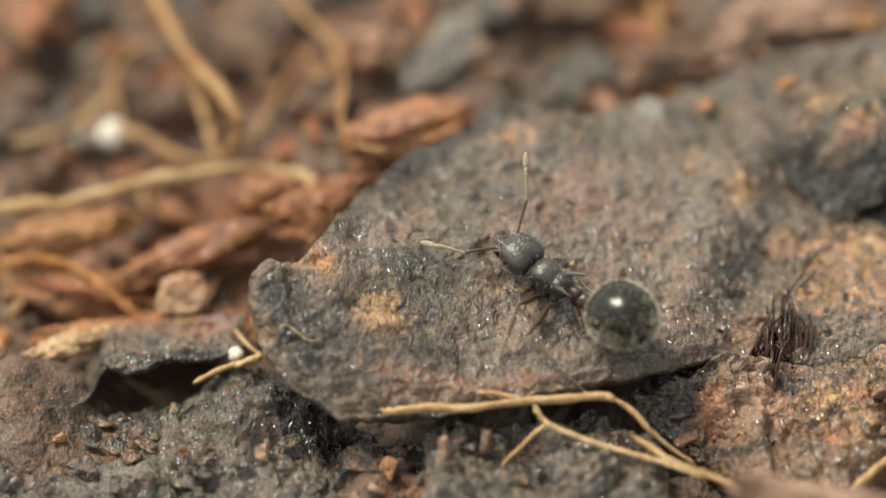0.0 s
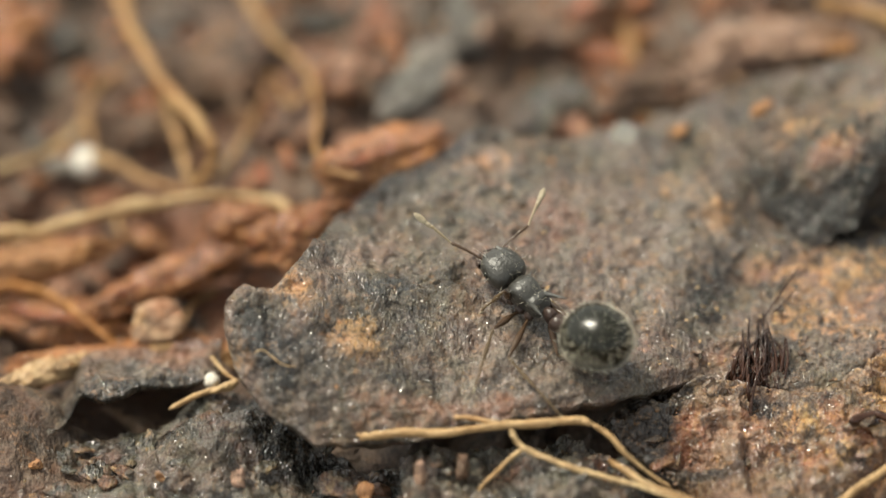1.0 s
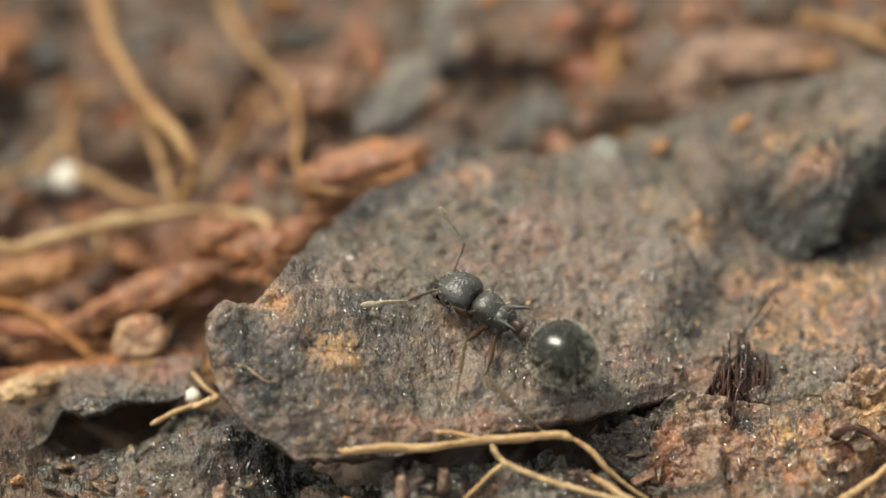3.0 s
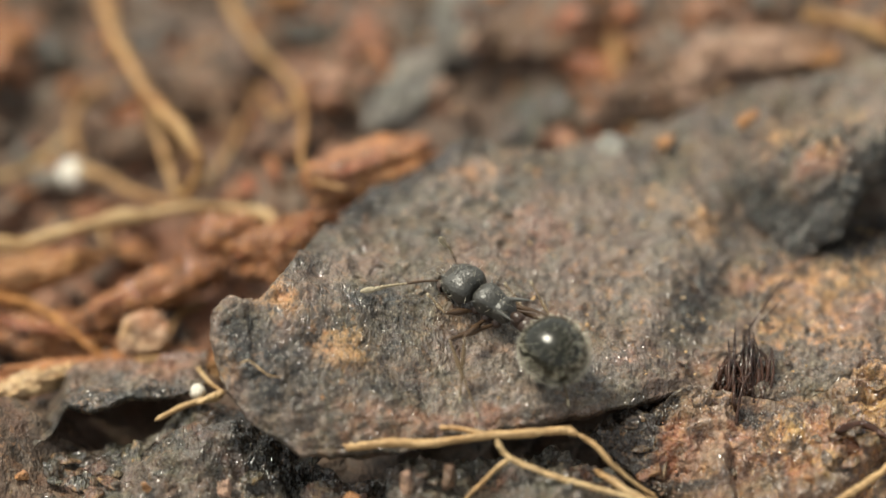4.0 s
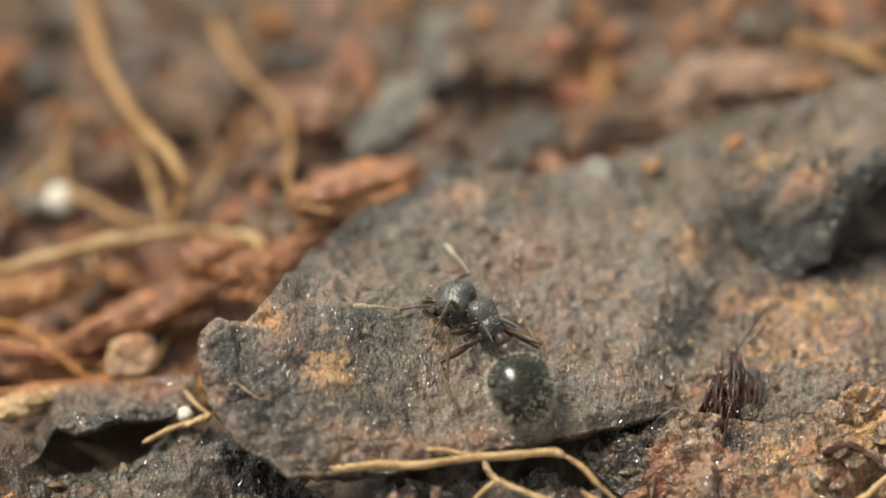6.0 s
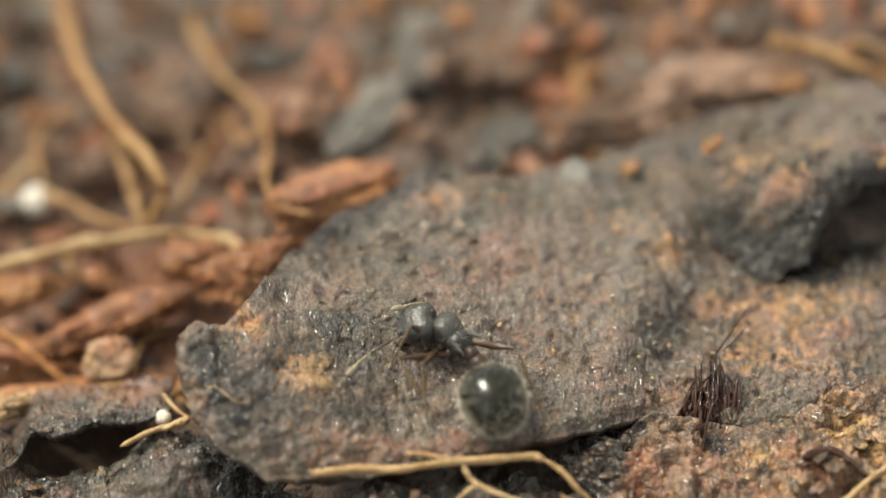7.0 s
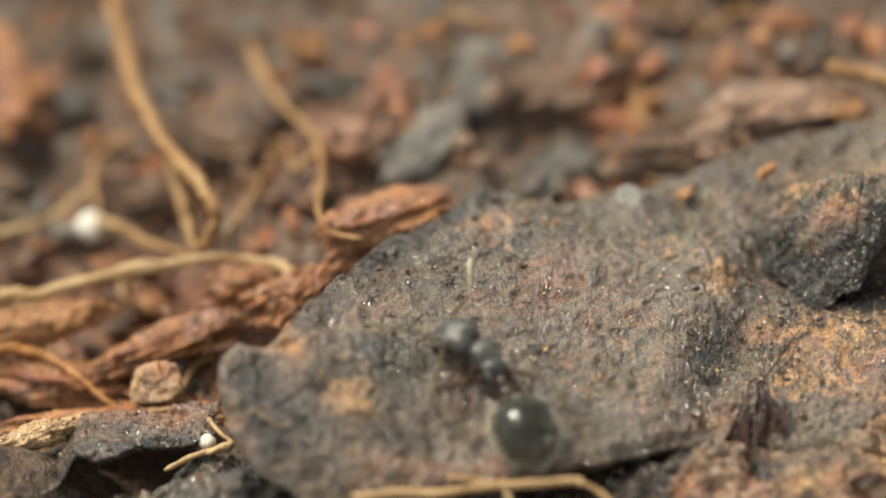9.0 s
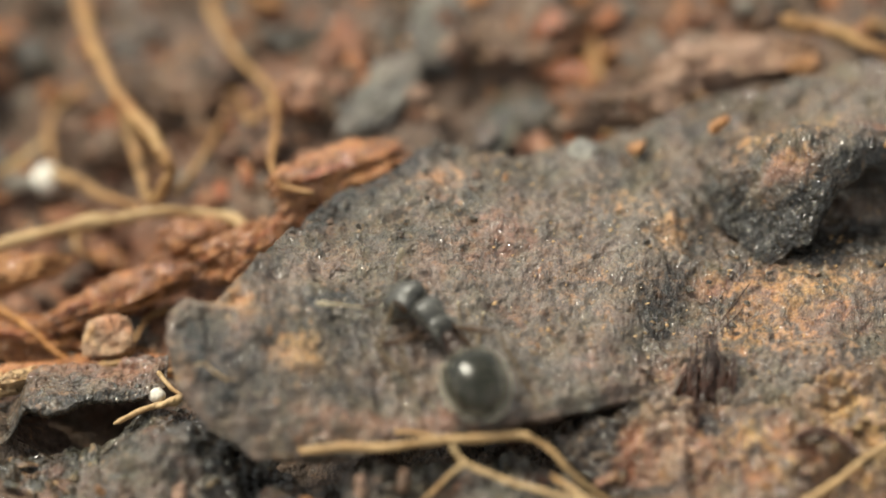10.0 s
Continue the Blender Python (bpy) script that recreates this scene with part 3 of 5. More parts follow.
CRUST_LOW = [(-1.0, -8.2), (0.5, -8.6), (2.0, -8.8), (3.2, -8.4)]
CRUST_HIGH = [(-0.94, -5.23), (-0.24, -4.92), (0.16, -4.98), (0.66, -4.75), (1.17, -4.71), (1.77, -4.66), (2.27, -4.75), (2.77, -5.25), (3.16, -5.61)]
crust = plate("bark_crust", CRUST_LOW, CRUST_HIGH, crust_top, 0.6, [(*(0.16, -5.30), 0.6, 0.4, 1, 0.7), (*(1.47, -5.16), 0.6, 0.4, 0, 0.25), (*(0.76, -5.58), 0.5, 0.4, 2, 0.5), (*(2.47, -5.58), 0.4, 0.5, 2, 0.6)], DARK_BARK, 170, 130, 0.16, 0.22, 45, 0.18)
tagged(crust, "wet lumpy grey-green crust of bark under the front roots", "bark")
flakes(crust, 24, 640, (-0.6, 3.2, -8.2, -5.4), in_plate(CRUST_LOW, CRUST_HIGH), crust_top, (0.08, 0.2), DARK_BARK)

LIP_LOW = [(-9.60, -5.00), (-8.20, -4.60), (-7.40, -4.30), (-7.05, -3.95), (-6.85, -3.66), (-6.39, -3.58), (-5.84, -3.48), (-5.29, -3.36), (-4.79, -3.20), (-4.37, -2.98)]
LIP_HIGH = [(-9.60, -2.60), (-8.20, -2.35), (-6.98, -2.05), (-6.46, -1.90), (-5.90, -1.85), (-5.34, -1.80), (-4.83, -1.75), (-4.40, -1.80)]


def lip_top(x, y):
    """The roof of the hollow: highest along its front edge."""
    front = np.interp(x, [p[0] for p in LIP_LOW], [p[1] for p in LIP_LOW])
    return -0.52 - 0.22 * (y - front) - 0.22 * np.maximum(y - front - 0.6, 0) - 0.42 * step(-6.75, -7.25, x) + 0.07 * rough(x, y, 0, 0.8, 3, 4)


lip = plate("bark_strip", LIP_LOW, LIP_HIGH, lip_top, 0.12, [(-6.3, -3.45, 0.8, 0.18, 1, 1.1), (-5.3, -3.25, 0.8, 0.18, 1, 1.1), (-7.6, -3.9, 0.5, 0.4, 1, 0.4), (-8.2, -3.3, 0.8, 0.8, 2, 0.5), (-4.7, -2.7, 0.4, 0.4, 1, 0.8), (*(-6.13, -1.93), 1.8, 0.5, 2, 1.0), (*(-5.11, -2.57), 0.8, 0.4, 2, 0.8), (*(-6.19, -3.76), 1.0, 0.14, 1, 0.9), (*(-4.99, -3.46), 0.6, 0.14, 1, 0.9), (*(-6.80, -3.95), 0.3, 0.3, 1, 0.9), (*(-6.00, -3.27), 0.25, 0.12, 0, 0.9)], BARK, 210, 80, 0.13, 0.11, 91, 0.06)
tagged(lip, "thin curled bark strip with a black rim over a dark hollow", "bark")
flakes(lip, 14, 800, (-6.9, -4.7, -3.9, -2.9), in_plate(LIP_LOW, LIP_HIGH, 0.1), lip_top, (0.06, 0.16), DARK_BARK)


def gap(x, y, a, b, width):
    """1 on a line from a to b, fading to 0 beside it."""
    dx, dy = b[0] - a[0], b[1] - a[1]
    t = np.clip(((x - a[0]) * dx + (y - a[1]) * dy) / (dx * dx + dy * dy), 0, 1)
    return np.exp(-((x - a[0] - t * dx) ** 2 + (y - a[1] - t * dy) ** 2) / width ** 2)


def fore_top(x, y):
    """The sheet below the slab: pressed up against the slab's edge, with a narrow crack between, and falling towards the front."""
    edge = np.interp(x, [q[0] for q in SLAB_LOW], [q[1] for q in SLAB_LOW])
    d = edge - y
    z = -0.42 + 0.30 * step(3.5, 6.0, x) + 0.22 * np.exp(-((x - 7.2) / 1.6) ** 2 - ((y + 5.0) / 1.0) ** 2) + 0.22 * (y + 4.0)
    z = z + 0.20 * rough(x, y, 0, 1.5, 3, 61) + 0.16 * np.abs(rough(x, y, 0, 0.7, 2, 66)) - 0.4 * gap(x, y, (7.8, -5.15), (6.8, -6.4), 0.17) + 0.18 * gap(x, y, (7.2, -4.75), (8.3, -5.1), 0.25) - 0.3 * gap(x, y, (5.2, -4.4), (5.7, -4.75), 0.15) - 0.25 * gap(x, y, (5.0, -5.0), (5.2, -6.6), 0.10) - 0.25 * gap(x, y, (6.1, -3.2), (7.6, -3.55), 0.12)
    near = slab_top(x, edge) - 0.16 - 0.22 * step(4.4, 3.0, x) + 0.12 * rough(x, y, 0, 0.9, 3, 68)
    w = step(1.7, 0.1, d)
    z = z * (1 - w) + np.maximum(near, z) * w
    return z - (0.45 - 0.33 * step(5.0, 6.0, x)) * step(0.12, -0.10, d)


FORE_LOW = [(2.40, -4.35), (2.62, -4.75), (2.80, -5.02), (3.20, -5.32), (3.56, -5.58), (4.25, -6.15), (4.90, -6.70), (6.5, -8.8), (9.0, -9.4), (12.0, -9.8)]
FORE_HIGH = [(2.40, -4.20), (2.99, -3.85), (3.69, -3.47), (4.40, -3.21), (5.21, -3.26), (6.22, -3.17), (7.23, -2.89), (11.81, -2.18)]
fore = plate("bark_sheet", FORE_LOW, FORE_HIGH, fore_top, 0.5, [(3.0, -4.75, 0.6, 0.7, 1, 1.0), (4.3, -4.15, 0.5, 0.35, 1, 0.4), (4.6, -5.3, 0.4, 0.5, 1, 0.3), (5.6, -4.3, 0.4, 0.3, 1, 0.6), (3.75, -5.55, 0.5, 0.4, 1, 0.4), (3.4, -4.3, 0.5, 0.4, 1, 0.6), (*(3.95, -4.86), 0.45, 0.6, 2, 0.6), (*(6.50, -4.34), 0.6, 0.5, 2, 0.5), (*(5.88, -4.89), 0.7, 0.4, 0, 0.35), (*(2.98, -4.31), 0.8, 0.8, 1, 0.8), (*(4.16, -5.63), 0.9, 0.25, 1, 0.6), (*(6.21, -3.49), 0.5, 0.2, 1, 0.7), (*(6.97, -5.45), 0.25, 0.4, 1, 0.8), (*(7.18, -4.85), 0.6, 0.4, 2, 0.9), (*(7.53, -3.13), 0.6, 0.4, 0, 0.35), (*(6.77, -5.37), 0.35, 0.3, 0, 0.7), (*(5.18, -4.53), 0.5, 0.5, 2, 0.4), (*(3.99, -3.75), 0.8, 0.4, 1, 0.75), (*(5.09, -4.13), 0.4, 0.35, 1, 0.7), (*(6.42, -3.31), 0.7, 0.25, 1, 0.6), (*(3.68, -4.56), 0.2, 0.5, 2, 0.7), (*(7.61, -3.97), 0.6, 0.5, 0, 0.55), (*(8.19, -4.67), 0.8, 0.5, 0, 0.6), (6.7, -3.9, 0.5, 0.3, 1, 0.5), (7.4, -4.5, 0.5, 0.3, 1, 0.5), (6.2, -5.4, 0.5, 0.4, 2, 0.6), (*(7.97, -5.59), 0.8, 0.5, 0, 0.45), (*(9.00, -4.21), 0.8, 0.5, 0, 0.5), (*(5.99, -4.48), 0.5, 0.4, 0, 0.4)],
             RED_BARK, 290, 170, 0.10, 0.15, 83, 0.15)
tagged(fore, "wet red-brown bark sheet with orange stains below the slab", "bark")
flakes(fore, 70, 720, (3.2, 9.5, -7.6, -3.4), in_plate(FORE_LOW, FORE_HIGH), fore_top, (0.08, 0.26), RED_BARK)

# ---- rotten wood at the slab's far side ----
WOOD = [  # middle, half sizes, turn, material, seed, label
    ((-5.43, 0.09, -1.45), (1.55, 0.36, 0.34), (0, -4, 24), RED_WOOD, 3, "long rotten red-brown wood splinter under the roots"),
    ((-7.65, 0.62, -1.40), (1.1, 0.36, 0.3), (0, 0, 17), ORANGE_WOOD, 5, "orange rotten wood splinter on the soil"),
    ((-7.43, -0.41, -1.90), (1.2, 0.45, 0.35), (0, 0, -12), RED_WOOD, 6, "crumbly red wood piece on the soil"),
    ((-3.22, 0.84, -0.90), (0.9, 0.33, 0.4), (0, 0, 40), RED_WOOD, 8, "red wood splinter wedged beside the bark slab"),
    ((-1.33, 2.00, 0.05), (1.15, 0.42, 0.28), (8, 0, 24), RED_WOOD, 9, "orange-red wood flake leaning behind the slab"),
    ((-2.71, 0.73, -0.60), (0.75, 0.35, 0.35), (0, 0, 48), RED_WOOD, 26, "red fibrous wood lump pressed against the slab"),
    ((-4.01, 1.53, -1.30), (0.8, 0.4, 0.35), (0, 0, 10), RED_WOOD, 27, "dark red wood lump below the long root"),
    ((-1.89, 1.27, -0.60), (0.6, 0.3, 0.3), (0, 0, 25), RED_WOOD, 10, "small red wood crumb behind the slab"),
    ((-7.54, -2.55, -1.08), (0.8, 0.26, 0.24), (0, 0, 24), PALE_WOOD, 12, "pale tan wood splinter on the soil"),
    ((-6.07, -1.62, -1.62), (1.7, 0.36, 0.2), (0, 0, 8), RED_WOOD, 15, "flat reddish wood strip above the hollow"),
    ((-8.57, 7.27, -1.60), (0.55, 1.6, 0.5), (0, 0, 12), RED_WOOD, 16, "thick dark red wood splinter beyond the roots"),
    ((-4.75, 5.56, -1.70), (1.1, 0.7, 0.5), (0, 0, -30), BROWN_WOOD, 17, "brown rotten wood lump among roots"),
    ((-5.79, 4.92, -2.10), (1.0, 0.6, 0.4), (0, 0, 10), BROWN_WOOD, 18, "dull red wood lump under the roots"),
    ((-1.92, 5.20, -1.20), (0.9, 0.7, 0.5), (0, 0, 30), BROWN_WOOD, 19, "brown wood lump behind the roots"),
    ((5.69, 5.38, -0.50), (1.6, 0.5, 0.4), (0, 0, 14), PINK_WOOD, 20, "long pale pinkish wood piece beyond the slab"),
    ((4.58, 4.66, -0.60), (0.5, 0.4, 0.4), (0, 0, 0), PINK_WOOD, 22, "pale brown wood lump beyond the slab"),
    ((1.84, 6.65, -1.30), (1.1, 0.8, 0.5), (0, 0, 20), BROWN_WOOD, 23, "brown wood lump far off on the soil"),
    ((3.59, 4.34, -0.80), (0.9, 0.4, 0.4), (0, 0, 0), BROWN_WOOD, 25, "dull brown wood strip behind the slab"),
]
for at, size, turn, material, seed, label in WOOD:
    piece = lump("wood_piece", at, size, material, label, "wood piece", turn, seed, rugged=0.34, facet=0.2, nu=64, nv=64, fibre=0.22)
    rng = np.random.RandomState(seed)
    for k in range(4):
        v, f = lump_shape((size[0] * rng.uniform(0.3, 0.6), size[1] * rng.uniform(0.14, 0.26), size[2] * rng.uniform(0.14, 0.24)), seed + 40 + k, 0.3, 0.3, 20, 16, 0.8, 0.25)
        v = turned(v, 0, rng.uniform(-5, 5), rng.uniform(-9, 9)) + np.array([size[0] * rng.uniform(-0.4, 0.4), size[1] * rng.uniform(-0.75, 0.5), size[2] * rng.uniform(0.55, 0.85)])
        tone = np.repeat([[0.4 * rng.uniform() ** 2, 0.4 * rng.uniform(), rng.uniform()]], len(v), axis=0)
        link("splinter", turned(v, *turn), f, material, piece, tone=tone)
lump("wood_cube", (-5.62, -1.18, -1.24), (0.57, 0.40, 0.41), PALE_PINK, "blocky pale pink crumb of wood under a root", "wood piece", (20, 10, 15), 33, facet=0.34, rugged=0.18, nu=40, nv=44, box=0.42, marks=((0.2, 0.1, 0.4, 0.3, 2, 0.7), (-0.3, -0.1, 0.25, 0.3, 0, 0.6)))

GREYS = [
    ((-0.92, 4.80, -1.00), (0.95, 0.50, 0.24), (18, -6, 52), 41, "long grey bark flake tilted in the litter"),
    ((0.06, 6.65, -1.00), (0.7, 0.9, 0.4), (10, 10, -20), 42, "large dull grey bark flake in the litter"),
    ((-0.41, 6.30, -1.10), (0.45, 0.8, 0.35), (0, 0, 10), 43, "grey bark flake standing in the litter"),
    ((-2.35, 6.91, -1.40), (0.8, 0.5, 0.35), (0, 0, -20), 44, "dark grey stone-like crumb in the litter"),
    ((-4.50, 6.22, -1.90), (0.6, 0.5, 0.4), (0, 0, 0), 45, "dark grey crumb among the roots"),
    ((2.92, 2.26, 0.27), (0.32, 0.36, 0.14), (0, 0, 0), 46, "pale grey crust on the slab"),
    ((1.55, 4.75, -1.35), (1.0, 0.7, 0.4), (0, 0, 50), 47, "dark grey bark lump behind the slab"),
    ((-7.84, 7.13, -2.20), (0.9, 0.6, 0.4), (0, 0, 10), 48, "dark crumb of soil beyond the roots"),
]
for at, size, turn, seed, label in GREYS:
    lump("bark_flake", at, size, PALE_CRUST if seed == 46 else GREY_STONE if seed in (41, 42, 43) else DARK_BARK, label, "bark flake", turn, seed, rugged=0.36, facet=0.32, nu=48, nv=48, fibre=0.12)

def litter(name, count, seed, inside, sizes, height, label, material):
    """Crumbs past counting, strewn where inside() allows, in one mesh."""
    rng_ = np.random.RandomState(seed)
    shapes = [lump_shape((1, 1, 1), 300 + q, 0.25, 0.5, 7, 9, 0.8) for q in range(9)]
    out, tones = [], []
    while len(out) < count:
        x, y = rng_.uniform(-12, 13), rng_.uniform(-9, 15)
        if not inside(x, y):
            continue
        v, f = shapes[rng_.randint(9)]
        r = rng_.uniform(*sizes) * rng_.uniform(0.5, 1.0)
        v = turned(v * (r * rng_.uniform(0.8, 2.0), r, r * rng_.uniform(0.4, 0.9)), *rng_.uniform(-40, 40, 2), rng_.uniform(0, 360))
        out.append((v + (x, y, float(height(np.array(x), np.array(y))) + 0.3 * r), f))
        tones.append(np.repeat([[rng_.uniform(0, 0.55) ** 1.5, rng_.uniform(0, 0.6), rng_.uniform(0, 0.9)]], len(v), axis=0))
    v, f = joined(out)
    ob = link(name, v, f, material, tone=np.concatenate(tones))
    return tagged(ob, label, "litter", kind="stuff")


def joined(shapes):
    verts, faces, k = [], [], 0
    for v, f in shapes:
        verts.append(v)
        faces += [tuple(int(i) + k for i in q) for q in f]
        k += len(v)
    return np.concatenate(verts), faces


def behind(x, y):
    high = np.interp(x, [p[0] for p in SLAB_HIGH], [p[1] for p in SLAB_HIGH])
    return (y > high + 0.3 or (x < -4.8 and y > -2.4)) and not (-7.4 < x < -3.4 and y < -1.3)


for k, (material, count, label) in enumerate(((SOIL, 500, "brown bark crumbs strewn over the soil"), (GREY_STONE, 200, "grey bark flakes strewn over the soil"), (RED_WOOD, 230, "red wood crumbs strewn over the soil"), (PINK_WOOD, 90, "pale wood crumbs strewn over the soil"), (ORANGE_WOOD, 130, "orange wood crumbs strewn over the soil"))):
    litter("litter", count, 7 + k, behind, (0.08, 0.26) if k == 4 else (0.12, 0.5), ground_height, label, material)
litter("front_litter", 60, 19, lambda x, y: -4.0 < x < 3.5 and -8.5 < y < -5.3, (0.1, 0.24), ground_height, "reddish crumbs under the slab's front edge", PINK_WOOD)
litter("front_litter", 90, 17, lambda x, y: -4.0 < x < 3.0 and -8.5 < y < -4.6, (0.15, 0.5), ground_height, "dark crumbs under the slab's front edge", DARK_BARK)

lump("wood_shard", (5.9, -8.9, 1.2), (1.7, 0.55, 0.95), PINK_WOOD, "pale tan wood shard lying close before the slab", "wood piece", (0, 6, -8), 52, facet=0.2, nu=30, nv=30)
lump("wood_shard", (8.60, -4.09, 0.02), (0.5, 0.28, 0.12), PALE_PINK, "smooth pale pinkish wood flake on the red bark", "wood piece", (0, 0, 10), 53, facet=0.2, nu=30, nv=30, rugged=0.12)

def slab_sky(x, y):
    return slab_top(x, y) + 0.01


def on_slab(x, y):
    low = np.interp(x, [p[0] for p in SLAB_LOW], [p[1] for p in SLAB_LOW])
    high = np.interp(x, [p[0] for p in SLAB_HIGH], [p[1] for p in SLAB_HIGH])
    return 1.5 + 0.8 * math.sin(3 * y) < x < 10.5 and low + 0.3 < y < high - 0.3


litter("grit", 520, 27, on_slab, (0.015, 0.045), slab_sky, "tiny golden grains on the bark slab", ROOT)
litter("grit", 260, 28, lambda x, y: 3.5 < x < 11 and -8.0 < y < -4.2, (0.02, 0.06), lambda x, y: fore_top(x, y) + 0.02, "tiny pale grains on the red bark", PINK_WOOD)

# ---- crumbs ----
CRUMBS = [
    ((8.59, 1.53, 1.32), 0.24, AMBER, "red-brown grainy crumb on the raised bark plate"),
    ((9.27, 1.32, 0.50), 0.55, DARK_BARK, "dark grey-green lump under the raised bark plate"),
    ((6.35, -5.99, 0.10), 0.13, ORANGE_WOOD, "bright orange crumb on the red bark sheet"),
    ((-2.24, -4.88, 1.05), 0.05, ORANGE_WOOD, "tiny orange crumb on the slab's raised lobe"),
    ((3.885, 2.41, 0.24), 0.19, ORANGE_WOOD, "small orange wood crumb on the slab"),
    ((5.39, 2.28, 1.00), 0.22, ORANGE_WOOD, "light orange crumb on the raised bark plate"),
    ((1.57, 1.26, 0.56), 0.10, ORANGE_WOOD, "tiny orange crumb on the slab"),
    ((-1.72, -6.06, -0.50), 0.20, ORANGE_WOOD, "orange wood crumb on dark soil"),
    ((-3.98, -5.61, -0.50), 0.17, PINK_WOOD, "square tan crumb on the bark chunk"),
    ((-5.38, -5.68, -0.46), 0.15, ORANGE_WOOD, "small orange-brown crumb on the bark chunk"),
    ((-7.62, -5.05, -0.80), 0.13, ORANGE_WOOD, "tiny tan crumb on the bark chunk"),
    ((-0.77, -6.02, 0.02), 0.22, PINK_WOOD, "pinkish wood crumb on dark soil"),
    ((-0.03, -5.80, -0.06), 0.24, BROWN_WOOD, "reddish wood crumb on dark soil"),
    ((1.46, -5.32, -0.60), 0.30, DARK_BARK, "dark grey-green crumb between the front roots"),
    ((2.17, -5.09, -0.60), 0.18, DARK_BARK, "dark grey crumb between the front roots"),
    ((-3.20, 7.71, -1.00), 0.42, ORANGE_WOOD, "orange wood crumb far off in the litter"),
    ((0.53, 5.98, -0.50), 0.36, PINK_WOOD, "brown knob of wood far off in the litter"),
    ((6.82, 5.04, -0.20), 0.34, ORANGE_WOOD, "orange end of broken wood beyond the slab"),
    ((3.31, 6.15, -1.10), 0.22, ORANGE_WOOD, "orange crumb beside a root"),
]
BEADS = [((7.67, -3.33, -0.06), (0.40, 0.28, 0.09), 4), ((8.53, -3.18, -0.03), (0.28, 0.2, 0.08), 5), ((7.65, -4.28, -0.08), (0.4, 0.25, 0.12), 8), ((6.58, -5.30, -0.50), (0.3, 0.2, 0.12), 9)]
for at, size, seed in BEADS:
    lump("resin_bead", at, size, AMBER, "glossy amber resin bead on the wet bark", "resin", (0, 0, 50 * seed), seed, rugged=0.3, facet=0.15, nu=26, nv=30, group="resin beads")
for k, (at, r, material, label) in enumerate(CRUMBS):
    lump("crumb", at, (r * 1.2, r, r * 0.8), material, label, "crumb", (10 * k, 7 * k, 40 * k), 100 + k, group="wood crumbs", facet=0.45, rugged=0.16, nu=16, nv=20)

for at, r, label in (((-6.93, 3.71, -1.90), 0.31, "round white fungus grain on the litter"), ((-7.91, 4.61, -2.30), 0.2, "dull whitish grain on the litter"), ((-4.51, -3.11, -0.62), 0.15, "tiny white round grain beside the slab")):
    lump("white_grain", at, (r, r, r * 0.95), GREY_STONE if "dull" in label else WHITE, label, "grain", (0, 0, 20), int(r * 900), rugged=0.05, facet=0.06, nu=18, nv=22, box=1.0)

